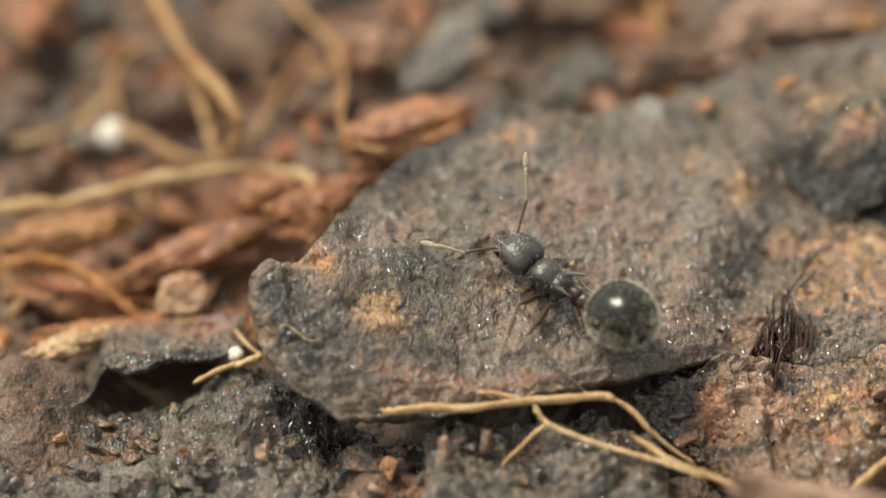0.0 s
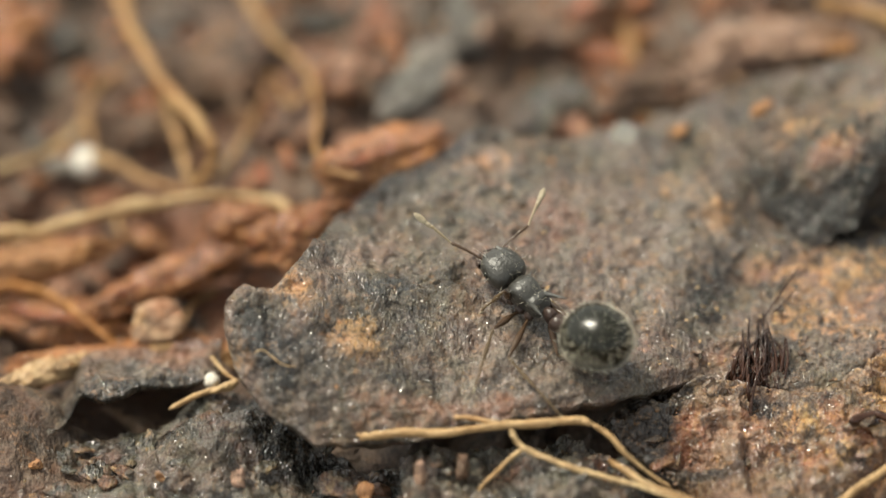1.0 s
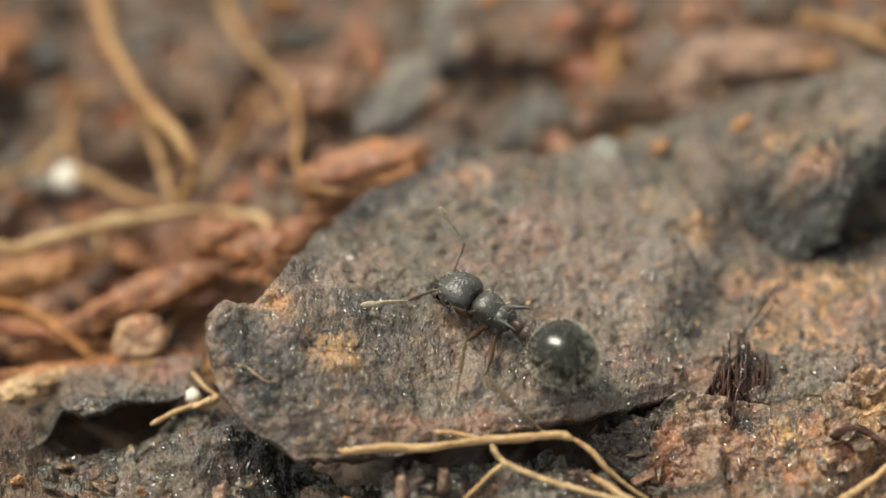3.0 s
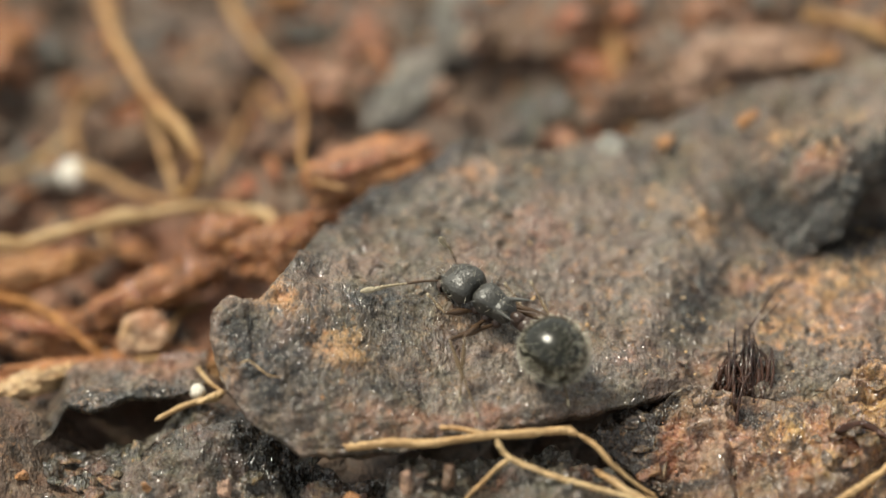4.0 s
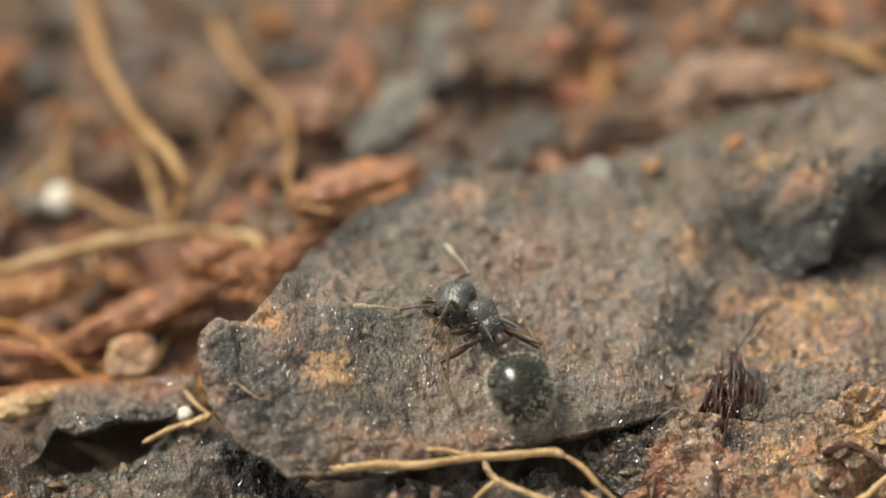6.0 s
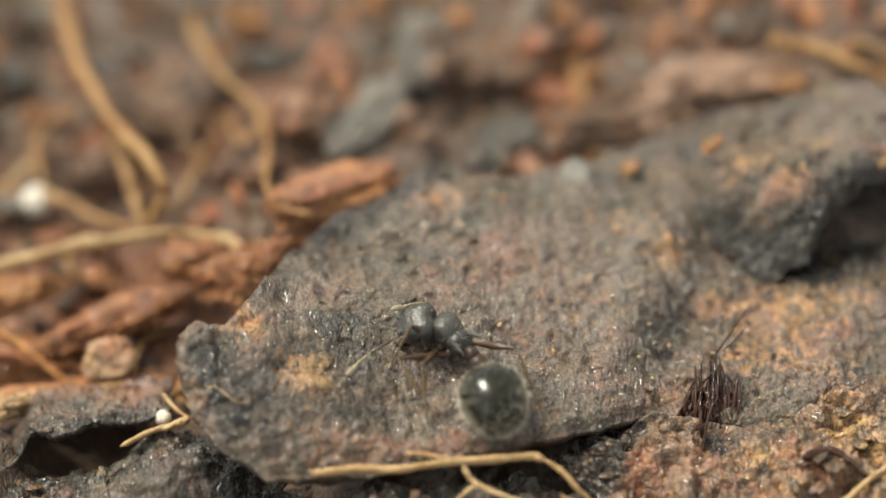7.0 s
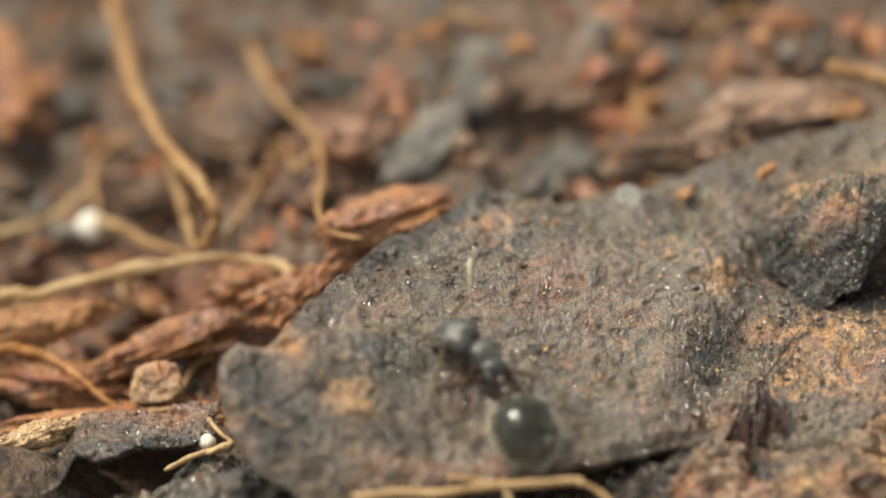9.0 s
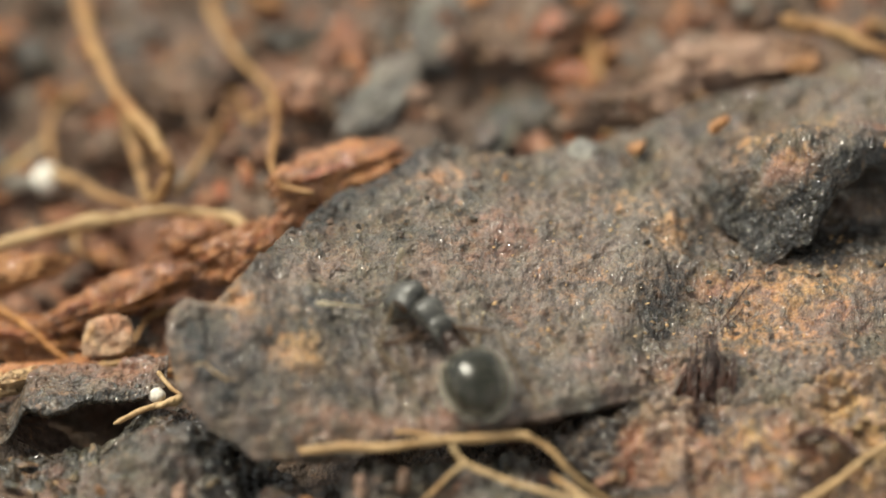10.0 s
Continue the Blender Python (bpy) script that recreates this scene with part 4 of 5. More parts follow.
# ---- roots ----
ROOTS = [  # line, radius at both ends, label
    ([(-6.84, 8.51, -0.60), (-6.54, 7.34, -0.50), (-6.20, 6.02, -0.40), (-5.73, 4.62, -0.20), (-5.10, 3.34, 0.00), (-4.67, 2.49, 0.00), (-4.61, 2.28, -0.40), (-4.92, 2.28, -1.10)], 0.14, 0.10, "thick tan root arching over the litter"),
    ([(-5.69, 5.19, -0.90), (-5.42, 4.03, -1.00), (-5.13, 2.80, -1.10), (-5.00, 2.35, -1.20)], 0.09, 0.08, "tan root behind the thick one"),
    ([(-8.99, 1.04, -1.20), (-8.27, 1.12, -1.15), (-7.45, 1.26, -1.10), (-6.53, 1.57, -1.05), (-5.61, 1.80, -1.00), (-4.68, 1.95, -1.00), (-3.75, 1.87, -0.95), (-3.25, 1.57, -0.90), (-3.04, 1.08, -0.95)], 0.13, 0.09, "long straight tan root on red wood"),
    ([(-6.82, 3.70, -1.70), (-6.06, 3.16, -1.60), (-5.11, 2.31, -1.30)], 0.10, 0.09, "short tan root ending at a white grain"),
    ([(-6.82, 4.08, -2.00), (-7.01, 5.02, -1.90), (-6.77, 5.64, -1.80), (-6.11, 5.84, -1.50)], 0.075, 0.07, "thin root bent into an arc"),
    ([(-4.20, 7.92, -1.20), (-3.98, 7.05, -1.10), (-3.49, 5.94, -0.90), (-2.87, 4.83, -0.70), (-2.68, 3.49, -0.40), (-2.67, 2.22, -0.10), (-2.42, 1.38, 0.20), (-1.86, 1.04, 0.35)], 0.092, 0.055, "grey-tan root coming down to the slab"),
    ([(-3.59, 5.26, -1.40), (-3.99, 4.03, -1.40), (-4.54, 2.70, -1.30)], 0.05, 0.045, "thin brown rootlet in the litter"),
    ([(-8.86, -0.15, -1.40), (-8.14, -0.04, -1.40), (-7.58, -0.10, -1.45), (-7.00, -0.54, -1.50), (-6.48, -1.02, -1.60), (-5.84, -1.35, -1.70)], 0.10, 0.05, "orange-tan root over a wood crumb"),
    ([(2.44, 9.14, -1.20), (2.65, 8.07, -1.20), (2.87, 7.08, -1.20), (3.05, 6.30, -1.25), (3.18, 5.60, -1.30)], 0.15, 0.15, "straight tan root end far off"),
    ([(6.45, 5.54, 0.45), (7.12, 5.36, 0.45), (7.74, 5.13, 0.40), (8.67, 4.80, 0.20), (9.69, 4.11, 0.00)], 0.13, 0.10, "tan root behind the raised bark plate"),
    ([(-2.09, -5.27, 0.20), (-1.64, -5.38, 0.35), (-1.04, -5.45, 0.48), (-0.24, -5.45, 0.52), (0.66, -5.35, 0.55), (1.46, -5.29, 0.57), (2.01, -5.23, 0.57), (2.31, -5.30, 0.55)], 0.072, 0.072, "pale tan root lying along the slab's front edge"),
    ([(-0.19, -5.15, 0.55), (0.16, -5.20, 0.58), (0.61, -5.33, 0.57)], 0.045, 0.05, "short side rootlet at the slab's edge"),
    ([(2.24, -5.28, 0.55), (2.58, -5.47, 0.40), (2.86, -5.70, 0.20), (3.24, -5.85, -0.10), (3.66, -6.05, -0.30)], 0.056, 0.036, "tan rootlet bending down from the front root"),
    ([(0.84, -5.38, 0.50), (1.06, -5.63, 0.30), (1.66, -5.90, 0.20), (2.35, -6.17, 0.15), (3.15, -6.43, 0.10), (3.94, -6.77, 0.10)], 0.056, 0.05, "forked tan rootlet below the slab"),
    ([(1.08, -5.68, 0.30), (0.66, -5.85, 0.00), (0.31, -6.05, -0.30), (0.06, -6.27, -0.50)], 0.045, 0.04, "tan rootlet branching down to the soil"),
    ([(2.56, -5.77, 0.10), (3.00, -6.23, 0.15), (3.55, -6.56, 0.12), (4.44, -6.98, 0.10)], 0.06, 0.06, "flat tan rootlet on the red bark"),
    ([(6.44, -6.76, -0.20), (7.15, -6.09, -0.08), (7.76, -5.53, 0.00), (8.68, -4.81, 0.12), (9.60, -4.19, 0.20)], 0.068, 0.060, "straight pale root across the red bark"),
    ([(-4.53, -2.66, -0.45), (-4.29, -2.96, -0.55), (-4.03, -3.19, -0.60)], 0.05, 0.03, "short tan splinter of root beside a white grain"),
    ([(-5.27, -3.69, -0.75), (-4.71, -3.39, -0.65), (-4.37, -3.32, -0.60), (-4.04, -3.20, -0.55)], 0.05, 0.08, "flattened tan rootlet on the bark chunk"),
    ([(-8.78, 3.63, -2.00), (-8.16, 3.70, -1.95), (-7.55, 4.18, -1.95), (-6.94, 4.87, -1.90)], 0.07, 0.07, "thin grey-tan root on the litter"),
    ([(6.79, -4.93, 0.20), (7.28, -4.75, 0.20), (7.68, -4.95, 0.15), (7.97, -5.30, 0.05)], 0.08, 0.05, "short rusty root stub in the bark"),
    ([(-4.10, 1.01, -1.00), (-3.83, 0.48, -0.90), (-3.52, 0.09, -0.80)], 0.06, 0.05, "short orange rootlet against the slab"),
    ([(-3.70, -4.35, 1.37), (-3.58, -4.30, 1.39), (-3.46, -4.33, 1.33), (-3.21, -4.52, 1.25), (-2.96, -4.53, 1.20)], 0.013, 0.011, "thin pale thread lying on the slab's raised lobe"),
]
def branched(first, others, seed):
    """One root thing with its branches as parts."""
    line, r0, r1, label = first
    whole = new("branched_root")
    whole.location = Vector(line[-1]) * MM
    tagged(whole, label, "root")
    for k, (line, r0, r1, _) in enumerate([first, *others]):
        root(line, r0, r1, "", seed + 7 * k, ROOT if seed > 250 else SHADED_ROOT, "main_root" if k == 0 else "branch", whole, wander=0.55, wobble=0.3, n=70 if len(line) > 5 else 40)


branched(ROOTS[0], [ROOTS[1], ROOTS[3], ROOTS[4], ROOTS[6]], 200)
branched(ROOTS[10], ROOTS[11:15], 270)
for k, (line, r0, r1, label) in enumerate(ROOTS):
    if k in (0, 1, 3, 4, 6, 10, 11, 12, 13, 14):
        continue
    root(line, r0, r1, label, seed=200 + 7 * k, material=RUSTY if "rusty" in label else ORANGE_ROOT if "orange" in label else ROOT if k >= 10 or k == 2 else SHADED_ROOT, wander=0.55, wobble=0.3, n=70 if len(line) > 5 else 40)

rng = np.random.RandomState(77)
for k in range(22):
    x, y = rng.uniform(-9, 8), rng.uniform(3.2, 11)
    if k < 8:
        x, y = rng.uniform(-9, -4.6), rng.uniform(-2.5, 4)
    a = rng.uniform(0, math.pi)
    line = []
    for q in range(5):
        px_, py_ = x + 0.55 * q * math.cos(a), y + 0.55 * q * math.sin(a)
        line.append((px_, py_, float(ground_height(np.array(px_), np.array(py_))) + 0.22 + 0.16 * math.sin(1.4 * q + k)))
        a += rng.normal() * 0.35
    root(line, rng.uniform(0.04, 0.09), 0.04, "thin brown rootlet lying in the litter", seed=900 + k, material=SHADED_ROOT, wander=0.6, n=36)

# ---- bristles ----
tuft = new("bristle_tuft")
tuft.location = Vector((5.20, -3.69, 0.00)) * MM
tagged(tuft, "low tuft of wet shiny red-brown bristles on the bark", "bristles")
rng = np.random.RandomState(5)
CROWN, FEET = np.array((5.30, -2.50, 0.30)), np.array((5.10, -4.02, -0.02))
for k in range(90):
    u, h = rng.uniform(-1, 1), rng.uniform(0, 1) ** 0.8
    a = CROWN + np.array([0.16 * u + rng.normal() * 0.09, rng.normal() * 0.18, rng.normal() * 0.08])
    b = FEET + np.array([0.46 * u + rng.normal() * 0.14 + 0.05, rng.normal() * 0.20, -0.06])
    a, b = a + (b - a) * 0.80 * h, b + (a - b) * 0.30 * rng.uniform(0, 1)
    if k % 3 == 0:
        a = a + np.array([rng.normal() * 0.22, rng.normal() * 0.10, 0.10 + 0.08 * rng.normal()])
    c = (a + b) / 2 + np.array([0.04 * u + rng.normal() * 0.05, rng.normal() * 0.07, 0.04 + rng.normal() * 0.06])
    b = b - np.array([0, 0, 0.12])
    root([a, c, b], rng.uniform(0.010, 0.022), rng.uniform(0.026, 0.055), "", seed=k, material=RUSTY, name="bristle", parent=tuft, n=18, sides=8, wobble=0.25, wander=0.15)
root([(5.33, -2.56, 0.40), (5.67, -2.04, 0.55), (6.02, -1.40, 0.60)], 0.022, 0.012, "", seed=60, material=RUSTY, name="bristle", parent=tuft, n=14, sides=6)
root([(5.52, -2.39, 0.40), (5.72, -2.23, 0.50), (5.91, -1.92, 0.50)], 0.02, 0.012, "", seed=61, material=RUSTY, name="bristle", parent=tuft, n=12, sides=6)

# ---- ant ----
# the ant: seconds, place, turn
ANT_BODY = [
    (0, 1.119, -2.984, 0.844, -9.2, -7.4, 144.8),
    (0.5, 1.017, -2.952, 0.853, -9.4, -5.9, 152.2),
    (1, 1.17, -2.819, 0.848, -8, -8.5, 133.9),
    (1.5, 1.045, -2.84, 0.863, -8, -7, 142.4),
    (2, 0.999, -2.84, 0.866, -6.7, -9.1, 142.8),
    (2.5, 0.893, -2.884, 0.861, -8.8, -9, 148),
    (4, 0.797, -2.792, 0.885, -8.2, -6.3, 141.9),
    (4.5, 0.861, -2.488, 0.893, -5, -11, 125),
    (5, 0.886, -2.521, 0.889, -3.2, -11.4, 119.4),
    (5.5, 0.952, -2.427, 0.881, -3, -12.5, 118.8),
    (7, 0.6, -2.895, 0.883, -4.9, -10.8, 130.9),
    (7.5, 0.685, -3.206, 0.889, -5.2, -5.4, 122.4),
    (8, 0.467, -3.247, 0.879, -6.2, -7.3, 132.6),
    (8.5, 0.436, -3.016, 0.88, -6.3, -10.3, 122.6),
    (9, 0.463, -2.898, 0.886, -5.3, -14.6, 120.6),
    (9.5, 0.534, -3.144, 0.876, -5.9, -10.2, 123.4),
    (10, 0.427, -3.017, 0.885, -5.8, -12, 125.4),
]
# seconds, then bearing and rise: of the head, of the gaster
ANT_ENDS = [
    (0, -11, -2, 0, -22),
    (0.5, -27, -10, -2, -20),
    (1, -5, 0, 13, -19),
    (1.5, 11, -15, 1, -18),
    (2, 3, 0, -4, -19),
    (2.5, 0, -7, -3, -15),
    (4, -3, -15, -16, -17),
    (4.5, 23, -22, -15, -8),
    (5, 33, -25, -12, -3),
    (5.5, 34, -18, -13, 0),
    (7, 55, -22, -22, -6),
    (7.5, 33, -33, -15, -11),
    (8, 12, -33, -21, -10),
    (8.5, 45, -28, 0, -4),
    (9, 40, -14, -7, -3),
    (9.5, 38, -22, -9, -12),
    (10, 29, -29, -8, -7),
]
# seconds, then bearing and rise: of the left scape and its flagellum, of the right ones
ANT_FEELERS = [
    (0, 43, -5, 16, -8, -71, 32, -52, 33),
    (0.5, 40, -8, 2, 5, -80, -1, -61, -1),
    (1, 23, 15, 13, 20, -92, 10, -64, 1),
    (1.5, 55, 19, 55, 15, -74, -16, -45, -18),
    (2, 65, 5, 25, -16, -61, -22, 75, 40),
    (2.5, 70, 8, 36, -4, -89, 30, -41, 31),
    (4, 48, 6, 49, -2, -44, -38, 68, 71),
    (4.5, 15, -32, 62, 5, 126, 61, 15, -36),
    (5, 100, -4, 127, 46, -77, 5, -17, -31),
    (5.5, 45, -22, 33, -3, -78, -12, -41, -25),
    (7, 80, -9, 107, 20, -93, -6, 78, 20),
    (7.5, 134, 47, 134, 28, -42, -19, 170, 68),
    (8, 146, 22, 145, 15, -65, -6, -27, -24),
    (8.5, 62, 37, 97, 21, -66, 29, -7, -13),
    (9, 45, 8, 75, 36, -72, 24, -29, -8),
    (9.5, 154, 51, 122, 43, -76, -15, -179, 40),
    (10, 96, 36, 46, -7, -36, -30, -170, 81),
]

NECK, WAIST = (0.36, 0.0, 0.56), (-0.74, 0.0, 0.46)
SCAPE = 0.66
LENGTHS = {"front": (0.66, 0.86), "middle": (0.92, 1.16), "hind": (1.05, 1.50)}


def body_shape(size, taper=0.0, square=1.0, drop=0.0, nu=40, nv=44):
    """A rounded body along x: taper narrows it forwards, square fills its corners."""
    d, faces = ball(nu, nv)
    r = 1.0 / (np.abs(d) ** (2 / square)).sum(axis=1) ** (square / 2)
    v = d * r[:, None]
    v[:, 1] *= 1 - taper * v[:, 0]
    v[:, 2] = v[:, 2] * (1 - 0.3 * taper * v[:, 0]) - drop * v[:, 0] ** 2
    return v * np.array(size), faces


def spike(a, b, r, sides=7, n=6, bend=(0, 0, 0)):
    a, b = np.array(a, float), np.array(b, float)
    t = np.linspace(0, 1, n)[:, None]
    c = a + (b - a) * t + np.array(bend) * (t * (1 - t) * 4)
    ax = (b - a) / (np.linalg.norm(b - a) + 1e-9)
    s = np.cross(ax, [0.3, 0.5, 0.81])
    s /= np.linalg.norm(s)
    u = np.cross(ax, s)
    ph = np.linspace(0, 2 * math.pi, sides, endpoint=False)
    v = np.concatenate([c[i] + r * (1 - 0.93 * t[i]) * (np.cos(ph)[:, None] * s + np.sin(ph)[:, None] * u) for i in range(n)])
    f = [(i * sides + j, i * sides + (j + 1) % sides, (i + 1) * sides + (j + 1) % sides, (i + 1) * sides + j) for i in range(n - 1) for j in range(sides)]
    f.append(tuple((n - 1) * sides + j for j in range(sides)))
    return v, f


def shaft(length, r0, r1, swell=0.0, where=0.3, curve=0.0, n=16, sides=10):
    """A limb along x from the origin, swollen near one end."""
    t = np.linspace(0, 1, n)
    r = r0 + (r1 - r0) * t + swell * np.exp(-((t - where) / 0.22) ** 2)
    r[0] *= 0.6
    r[-1] *= 0.6
    ph = np.linspace(0, 2 * math.pi, sides, endpoint=False)
    v = np.concatenate([np.stack([0 * ph + t[i] * length, r[i] * np.cos(ph), r[i] * np.sin(ph) + curve * math.sin(math.pi * t[i])], axis=1) for i in range(n)])
    f = [(i * sides + j, i * sides + (j + 1) % sides, (i + 1) * sides + (j + 1) % sides, (i + 1) * sides + j) for i in range(n - 1) for j in range(sides)]
    f += [tuple(range(sides))[::-1], tuple((n - 1) * sides + j for j in range(sides))]
    return v, f


def hairs(size, count, length, seed, lo=-1.0, centre=(0, 0, 0), taper=0.0, back=0.6, r=0.007, sparse=False):
    """Short pale hairs standing on a rounded body, leaning backwards."""
    rng_ = np.random.RandomState(seed)
    out = []
    while len(out) < count:
        d = rng_.normal(size=3)
        d /= np.linalg.norm(d)
        if d[2] < lo or (sparse and rng_.uniform() > (0.95 if abs(d[2]) < 0.80 else 0.3)):
            continue
        p = d * np.array(size) * np.array([1, 1 - taper * d[0], 1 - 0.3 * taper * d[0]]) + np.array(centre)
        nrm = d / np.array(size)
        nrm /= np.linalg.norm(nrm)
        q = p + (nrm + np.array([-back, 0, 0]) + rng_.normal(size=3) * 0.22) * length * rng_.uniform(0.6, 1.2)
        out.append(spike(p - nrm * 0.01, q, r, 4, 3, rng_.normal(size=3) * 0.01))
    return joined(out)


ant = new("ant")
tagged(ant, "small black ant with glossy round gaster and pale hairs", "ant")
part = lambda name, shape, material, parent, label="": link(name, shape[0], shape[1], material, parent, label)

# middle body: a sculptured block, broad in front, with an angled rear face and two long spines
def mesosoma_shape():
    v, f = body_shape((0.41, 0.245, 0.225), -0.02, 0.62, 0.05, 60, 64)
    x = v[:, 0]
    v[:, 1] *= 1 + 0.12 * np.exp(-((x - 0.22) / 0.16) ** 2) - 0.10 * np.exp(-((x + 0.10) / 0.10) ** 2)
    top = step(0.0, 0.2, v[:, 2])
    v[:, 2] += top * (0.05 * np.exp(-((x - 0.14) / 0.2) ** 2) - 0.025 * np.exp(-((x + 0.12) / 0.06) ** 2) - 0.10 * step(-0.24, -0.42, x))
    k = 1 + 0.018 * rough(v[:, 0], v[:, 1] * 1.6, v[:, 2], 0.07, 2, 3)
    return v * k[:, None], f


part("mesosoma", mesosoma_shape(), BLACK, ant).location = Vector((0.0, 0, 0.50)) * MM
for s in (1, -1):
    part("spine", spike((-0.22, 0.17 * s, 0.64), (-0.66, 0.29 * s, 0.86), 0.055, 9, 9, (0, 0, 0.02)), BLACK, ant)
    part("shoulder", spike((0.22, 0.20 * s, 0.60), (0.31, 0.32 * s, 0.65), 0.05), BLACK, ant)
part("petiole", joined([body_shape((0.15, 0.11, 0.17), 0.2, 0.8), (lambda q: (q[0] + np.array([0.10, 0, -0.06]), q[1]))(shaft(0.2, 0.07, 0.075))]), BROWN, ant, "brown waist node").location = Vector((-0.52, 0, 0.47)) * MM
part("postpetiole", body_shape((0.17, 0.16, 0.16), -0.2, 0.85), BROWN, ant, "brown second waist node").location = Vector((-0.76, 0, 0.46)) * MM
part("hair", joined([hairs((0.40, 0.26, 0.24), 26, 0.10, 4, 0.35, (0, 0, 0.50), r=0.0036), hairs((0.40, 0.26, 0.24), 16, 0.20, 14, 0.45, (0, 0, 0.50), back=0.2, r=0.0045)]), HAIR, ant)

# gaster, hinged at the waist, reaching backwards
gaster = part("gaster", (lambda q: (q[0] + np.array([-0.88, 0, -0.02]), q[1]))(body_shape((0.66, 0.58, 0.55), -0.13, 0.9, 0.0, 60, 64)), GLOSSY, ant, "glossy black gaster")
part("hair", hairs((0.66, 0.58, 0.55), 1300, 0.115, 9, -0.8, (-0.88, 0, -0.02), -0.13, 0.15, 0.0038, True), HAIR, gaster, "fringe of short pale hairs")

# head, hinged at the neck
def head_shape():
    v, f = body_shape((0.385, 0.355, 0.25), 0.13, 0.72, 0.0, 60, 64)
    v[:, 0] += 0.07 * np.exp(-(v[:, 1] / 0.13) ** 2) * (v[:, 0] < 0)
    v[:, 2] -= 0.10 * np.maximum(v[:, 0], 0) + 0.035 * np.exp(-((v[:, 0] - 0.27) / 0.09) ** 2 - (v[:, 1] / 0.16) ** 2) * (v[:, 2] > 0)
    k = 1 + 0.012 * rough(v[:, 0], v[:, 1] * 2.5, v[:, 2], 0.07, 2, 8)
    return v * k[:, None] + np.array([0.40, 0, 0.02]), f


head = part("head", head_shape(), BLACK, ant, "rounded black head")
for s in (1, -1):
    part("eye", (lambda q: (q[0] + np.array([0.42, 0.338 * s, 0.05]), q[1]))(body_shape((0.075, 0.045, 0.065), 0, 1, 0, 14, 16)), GLOSSY, head)
    part("mandible", spike((0.68, 0.20 * s, -0.10), (0.97, 0.02 * s, -0.17), 0.10, 9, 7, (0.02, 0.07 * s, 0)), BROWN, head, "dark brown mandible")
    part("frontal_ridge", spike((0.72, 0.14 * s, 0.13), (0.30, 0.24 * s, 0.28), 0.045), BLACK, head)
part("hair", joined([hairs((0.38, 0.36, 0.26), 40, 0.08, 6, 0.1, (0.40, 0, 0.02), back=0.0, r=0.0036), hairs((0.39, 0.36, 0.26), 14, 0.17, 16, 0.1, (0.40, 0, 0.02), back=0.0, r=0.0042)]), HAIR, head)


def feeler_shape():
    """Seven beads that widen towards the club, along a slight bow."""
    out = []
    for k in range(7):
        x = 0.03 + 0.068 * k
        out.append((lambda q, x=x: (q[0] + np.array([x, 0, 0.03 * math.sin(3.2 * x)]), q[1]))(body_shape((0.05, 0.017 + 0.0028 * k, 0.017 + 0.0028 * k), 0.1, 1, 0, 8, 10)))
    return joined(out)


feelers = {}
for s in (1, -1):
    scape = part("scape", shaft(SCAPE, 0.017, 0.024, 0.006, 0.85, 0.03), LEG, ant, "slim dark amber antenna shaft")
    flagellum = part("flagellum", feeler_shape(), FEELER, ant, "beaded pale amber flagellum")
    part("club", joined([(lambda q: (q[0] + np.array([0.52, 0, 0]), q[1]))(body_shape((0.075, 0.045, 0.045), 0, 1, 0, 12, 12)), (lambda q: (q[0] + np.array([0.70, 0, 0]), q[1]))(body_shape((0.15, 0.058, 0.055), 0.12, 1, 0, 16, 14))]), CLUB, flagellum, "pale whitish feeler club")
    feelers[s] = (scape, flagellum)

HIPS = {"front": (0.26, 0.20, 0.32), "middle": (0.02, 0.22, 0.30), "hind": (-0.20, 0.20, 0.32)}
# where each foot stands: from that second on, at that place on the slab
FEET = {
    (1, "front"): [(0, 0.29, -2.97), (1.2, -0.07, -2.30), (1.7, 0.48, -3.30), (3.2, -0.40, -2.37), (4.6, -0.12, -2.86), (6.2, -0.47, -3.40)],
    (1, "middle"): [(0, 0.18, -4.64), (4.2, 0.18, -4.10), (6.0, 0.20, -4.69)],
    (1, "hind"): [(0, 1.76, -5.16), (3.0, 0.49, -4.95), (6.3, 0.48, -4.68)],
    (-1, "front"): [(0, 1.15, -2.20), (3.4, 0.98, -1.90), (6.2, 0.85, -2.30)],
    (-1, "middle"): [(0, 1.55, -2.45), (3.1, 1.45, -1.75), (6.4, 1.30, -2.45)],
    (-1, "hind"): [(0, 3.05, -3.35), (3.6, 2.10, -4.60), (6.1, 2.33, -4.50)],
}
KNEES = {(1, "front"): (0.2, 0.7, 0.4), (1, "middle"): (0.1, 0.5, 0.8), (1, "hind"): (0.3, 0.9, 0.3),
         (-1, "front"): (-1.0, -0.1, -0.1), (-1, "middle"): (-1.0, -0.2, -0.05), (-1, "hind"): (-0.4, -0.5, 0.7)}
legs = []
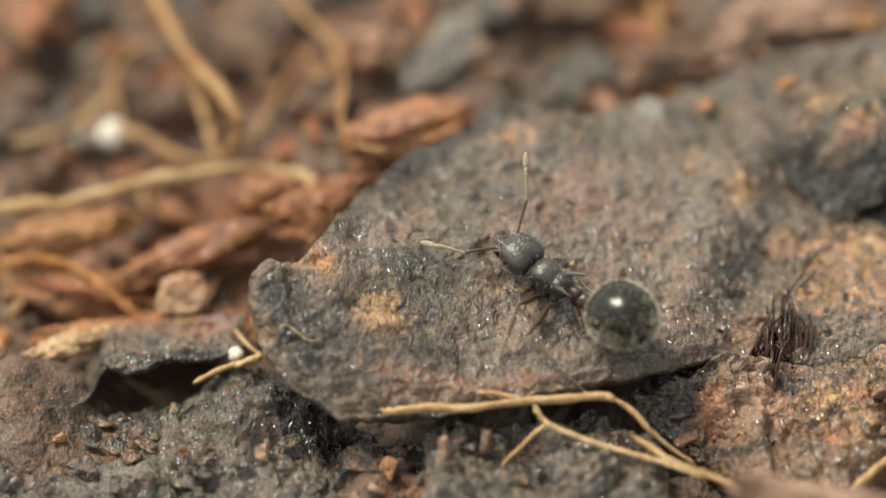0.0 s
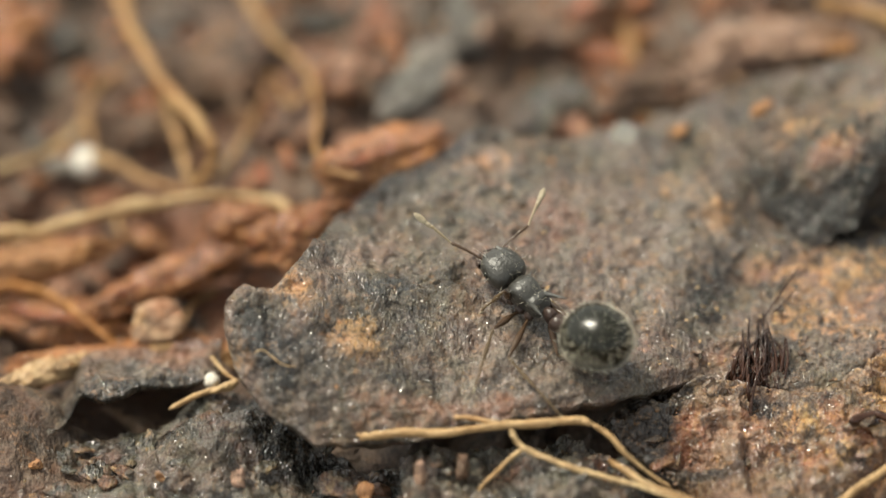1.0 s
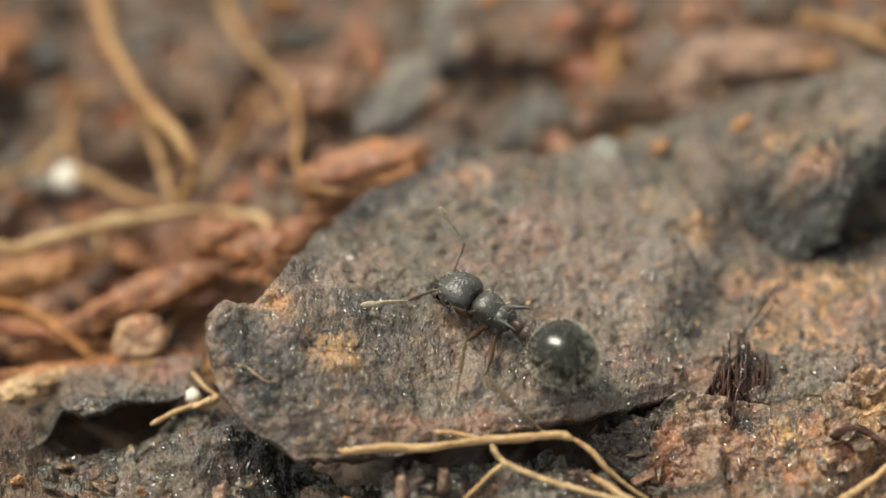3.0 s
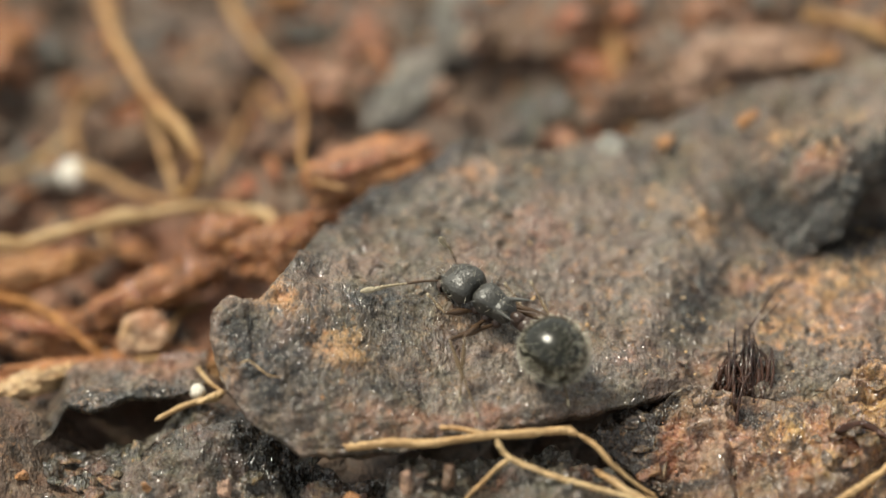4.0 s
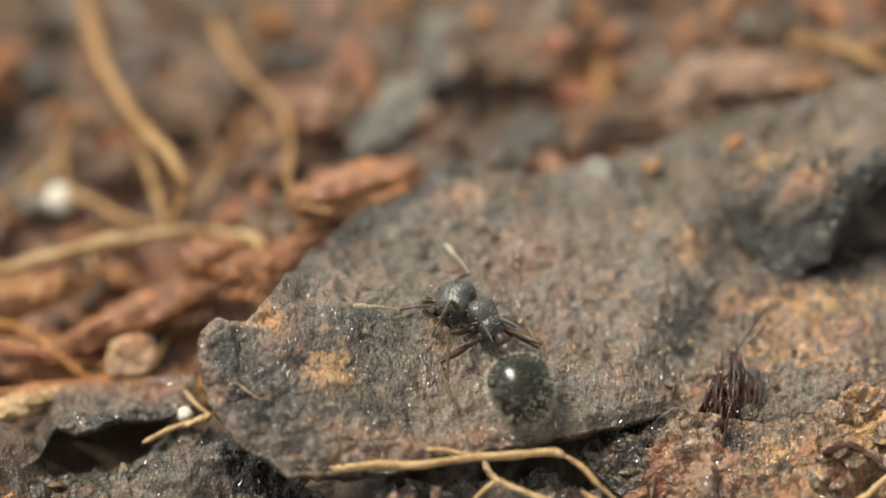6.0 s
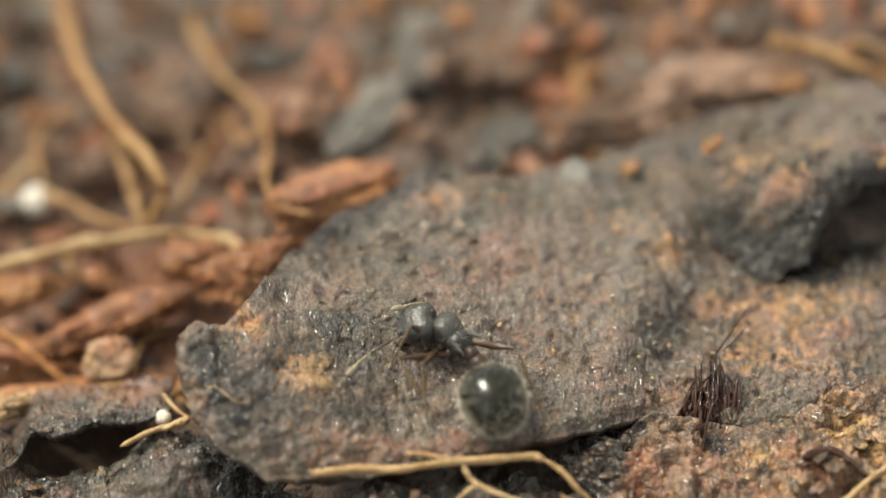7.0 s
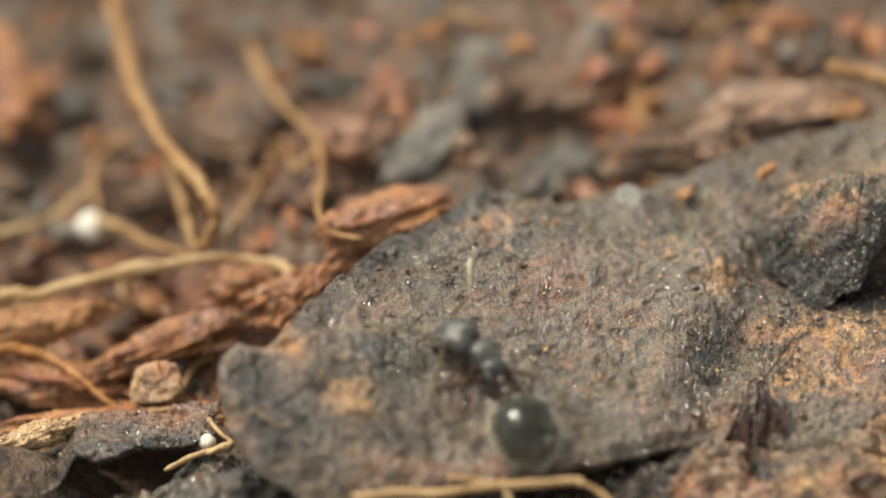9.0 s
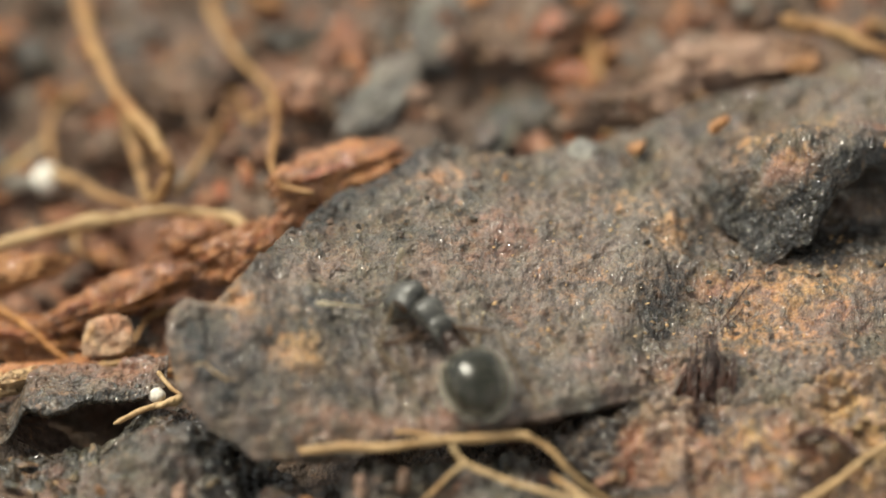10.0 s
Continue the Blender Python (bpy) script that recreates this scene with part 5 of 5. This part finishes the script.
for s in (1, -1):
    for which in ("front", "middle", "hind"):
        FEMUR, TIBIA = LENGTHS[which]
        coxa = part("coxa", (lambda q: (q[0] + np.array(HIPS[which]) * np.array([1, s, 1]), q[1]))(body_shape((0.10, 0.10, 0.11), 0, 1, 0, 12, 14)), BROWN, ant)
        femur = part("femur", shaft(FEMUR, 0.030, 0.032, 0.038, 0.55), LEG, ant, "dark amber thigh")
        tibia = part("tibia", joined([shaft(0.5 * TIBIA + 0.01, 0.024, 0.030, 0.016, 0.6), (lambda q: (q[0] + np.array([0.5 * TIBIA, 0, 0]), q[1]))(shaft(0.5 * TIBIA, 0.020, 0.017, 0.0, 0.5, 0.02))]), SHIN, ant, "amber shin")
        part("foot", (lambda q: (q[0] + np.array([TIBIA - 0.04, 0, 0]), q[1]))(body_shape((0.09, 0.026, 0.026), 0, 1, 0, 10, 10)), CLUB, tibia, "pale foot")
        part("hair", joined([spike((x, 0, 0), (x + 0.05, 0.07 * math.cos(x * 40), 0.07 * math.sin(x * 40)), 0.005, 4, 3) for x in np.linspace(0.05, 0.6, 14)]), HAIR, tibia)
        legs.append((s, which, femur, tibia))


def aimed(at, bearing, rise, roll=0):
    """A pose whose x axis points by bearing and rise, in degrees."""
    return Matrix.Translation(Vector(at) * MM) @ Euler((0, radians(-rise), radians(bearing)), "XYZ").to_matrix().to_4x4()


def along(at, to):
    """A pose at one point, its x axis towards another (in millimetres)."""
    d = Vector(to) - Vector(at)
    return aimed(at, math.degrees(math.atan2(d.y, d.x)), math.degrees(math.atan2(d.z, math.hypot(d.x, d.y))))


def between(rows, t):
    """The row's numbers at time t."""
    a = np.array(rows)
    u = [np.interp(t, a[:, 0], a[:, k]) for k in range(1, a.shape[1])]
    return u


def ant_pose(t):
    x, y, z, rx, ry, rz = between(ANT_BODY, t)
    return pose(x * MM, y * MM, z * MM, rx, ry, rz)


def foot_place(s, which, t):
    """Where a foot stands in the world, in millimetres: it keeps its place between steps."""
    def stand(row):
        return Vector((row[1], row[2], float(slab_top(np.array([row[1]]), np.array([row[2]]))[0]) + 0.06))
    rows = FEET[(s, which)]
    k = max(i for i, q in enumerate(rows) if q[0] <= t + 1e-6)
    here = stand(rows[k])
    if k and t < rows[k][0] + 0.25:
        u = (t - rows[k][0]) / 0.25
        p = stand(rows[k - 1]).lerp(here, u)
        p.z += 0.25 * math.sin(math.pi * u)
        return p
    return here


def motions():
    times = [0.1 * i for i in range(101)]
    walk(ant, [(t, ant_pose(t)) for t in times])
    ends = [(t, *between(ANT_ENDS, t)) for t in times]
    walk(head, [(t, aimed(NECK, hy, hp)) for t, hy, hp, gy, gp in ends])
    walk(gaster, [(t, aimed(WAIST, gy, gp)) for t, hy, hp, gy, gp in ends])
    for s, k in ((1, 0), (-1, 4)):
        scape, flagellum = feelers[s]
        a, b = [], []
        for t, hy, hp, gy, gp in ends:
            row = between(ANT_FEELERS, t)
            base = (aimed(NECK, hy, hp) @ (Vector((0.68, 0.19 * s, 0.08)) * MM)) / MM
            m = aimed(base, row[k], row[k + 1])
            a.append((t, m))
            b.append((t, aimed((m @ Vector((SCAPE * MM, 0, 0))) / MM, row[k + 2], row[k + 3])))
        walk(scape, a)
        walk(flagellum, b)
    for s, which, femur, tibia in legs:
        a, b = [], []
        FEMUR, TIBIA = LENGTHS[which]
        hx, hy, hz = HIPS[which]
        hip = Vector((hx, hy * s, hz - 0.03))
        for t in times:
            foot = (ant_pose(t).inverted() @ (foot_place(s, which, t) * MM)) / MM
            d = foot - hip
            reach = min(d.length, (FEMUR + TIBIA) * 0.985)
            d.normalize()
            c = (FEMUR ** 2 + reach ** 2 - TIBIA ** 2) / (2 * FEMUR * reach)
            pole = Vector(KNEES[(s, which)])
            if (s, which) == (-1, "hind"):
                pole = Vector((0.0, 0.6, 0.1)).lerp(pole, float(step(3.2, 4.2, t)))
            out = pole - d * d.dot(pole)
            out.normalize()
            c = max(-1.0, min(1.0, c))
            knee = hip + d * (FEMUR * c) + out * (FEMUR * math.sqrt(1 - c * c))
            a.append((t, along(hip, knee)))
            b.append((t, along(knee, hip + d * reach)))
        walk(femur, a)
        walk(tibia, b)


motions()
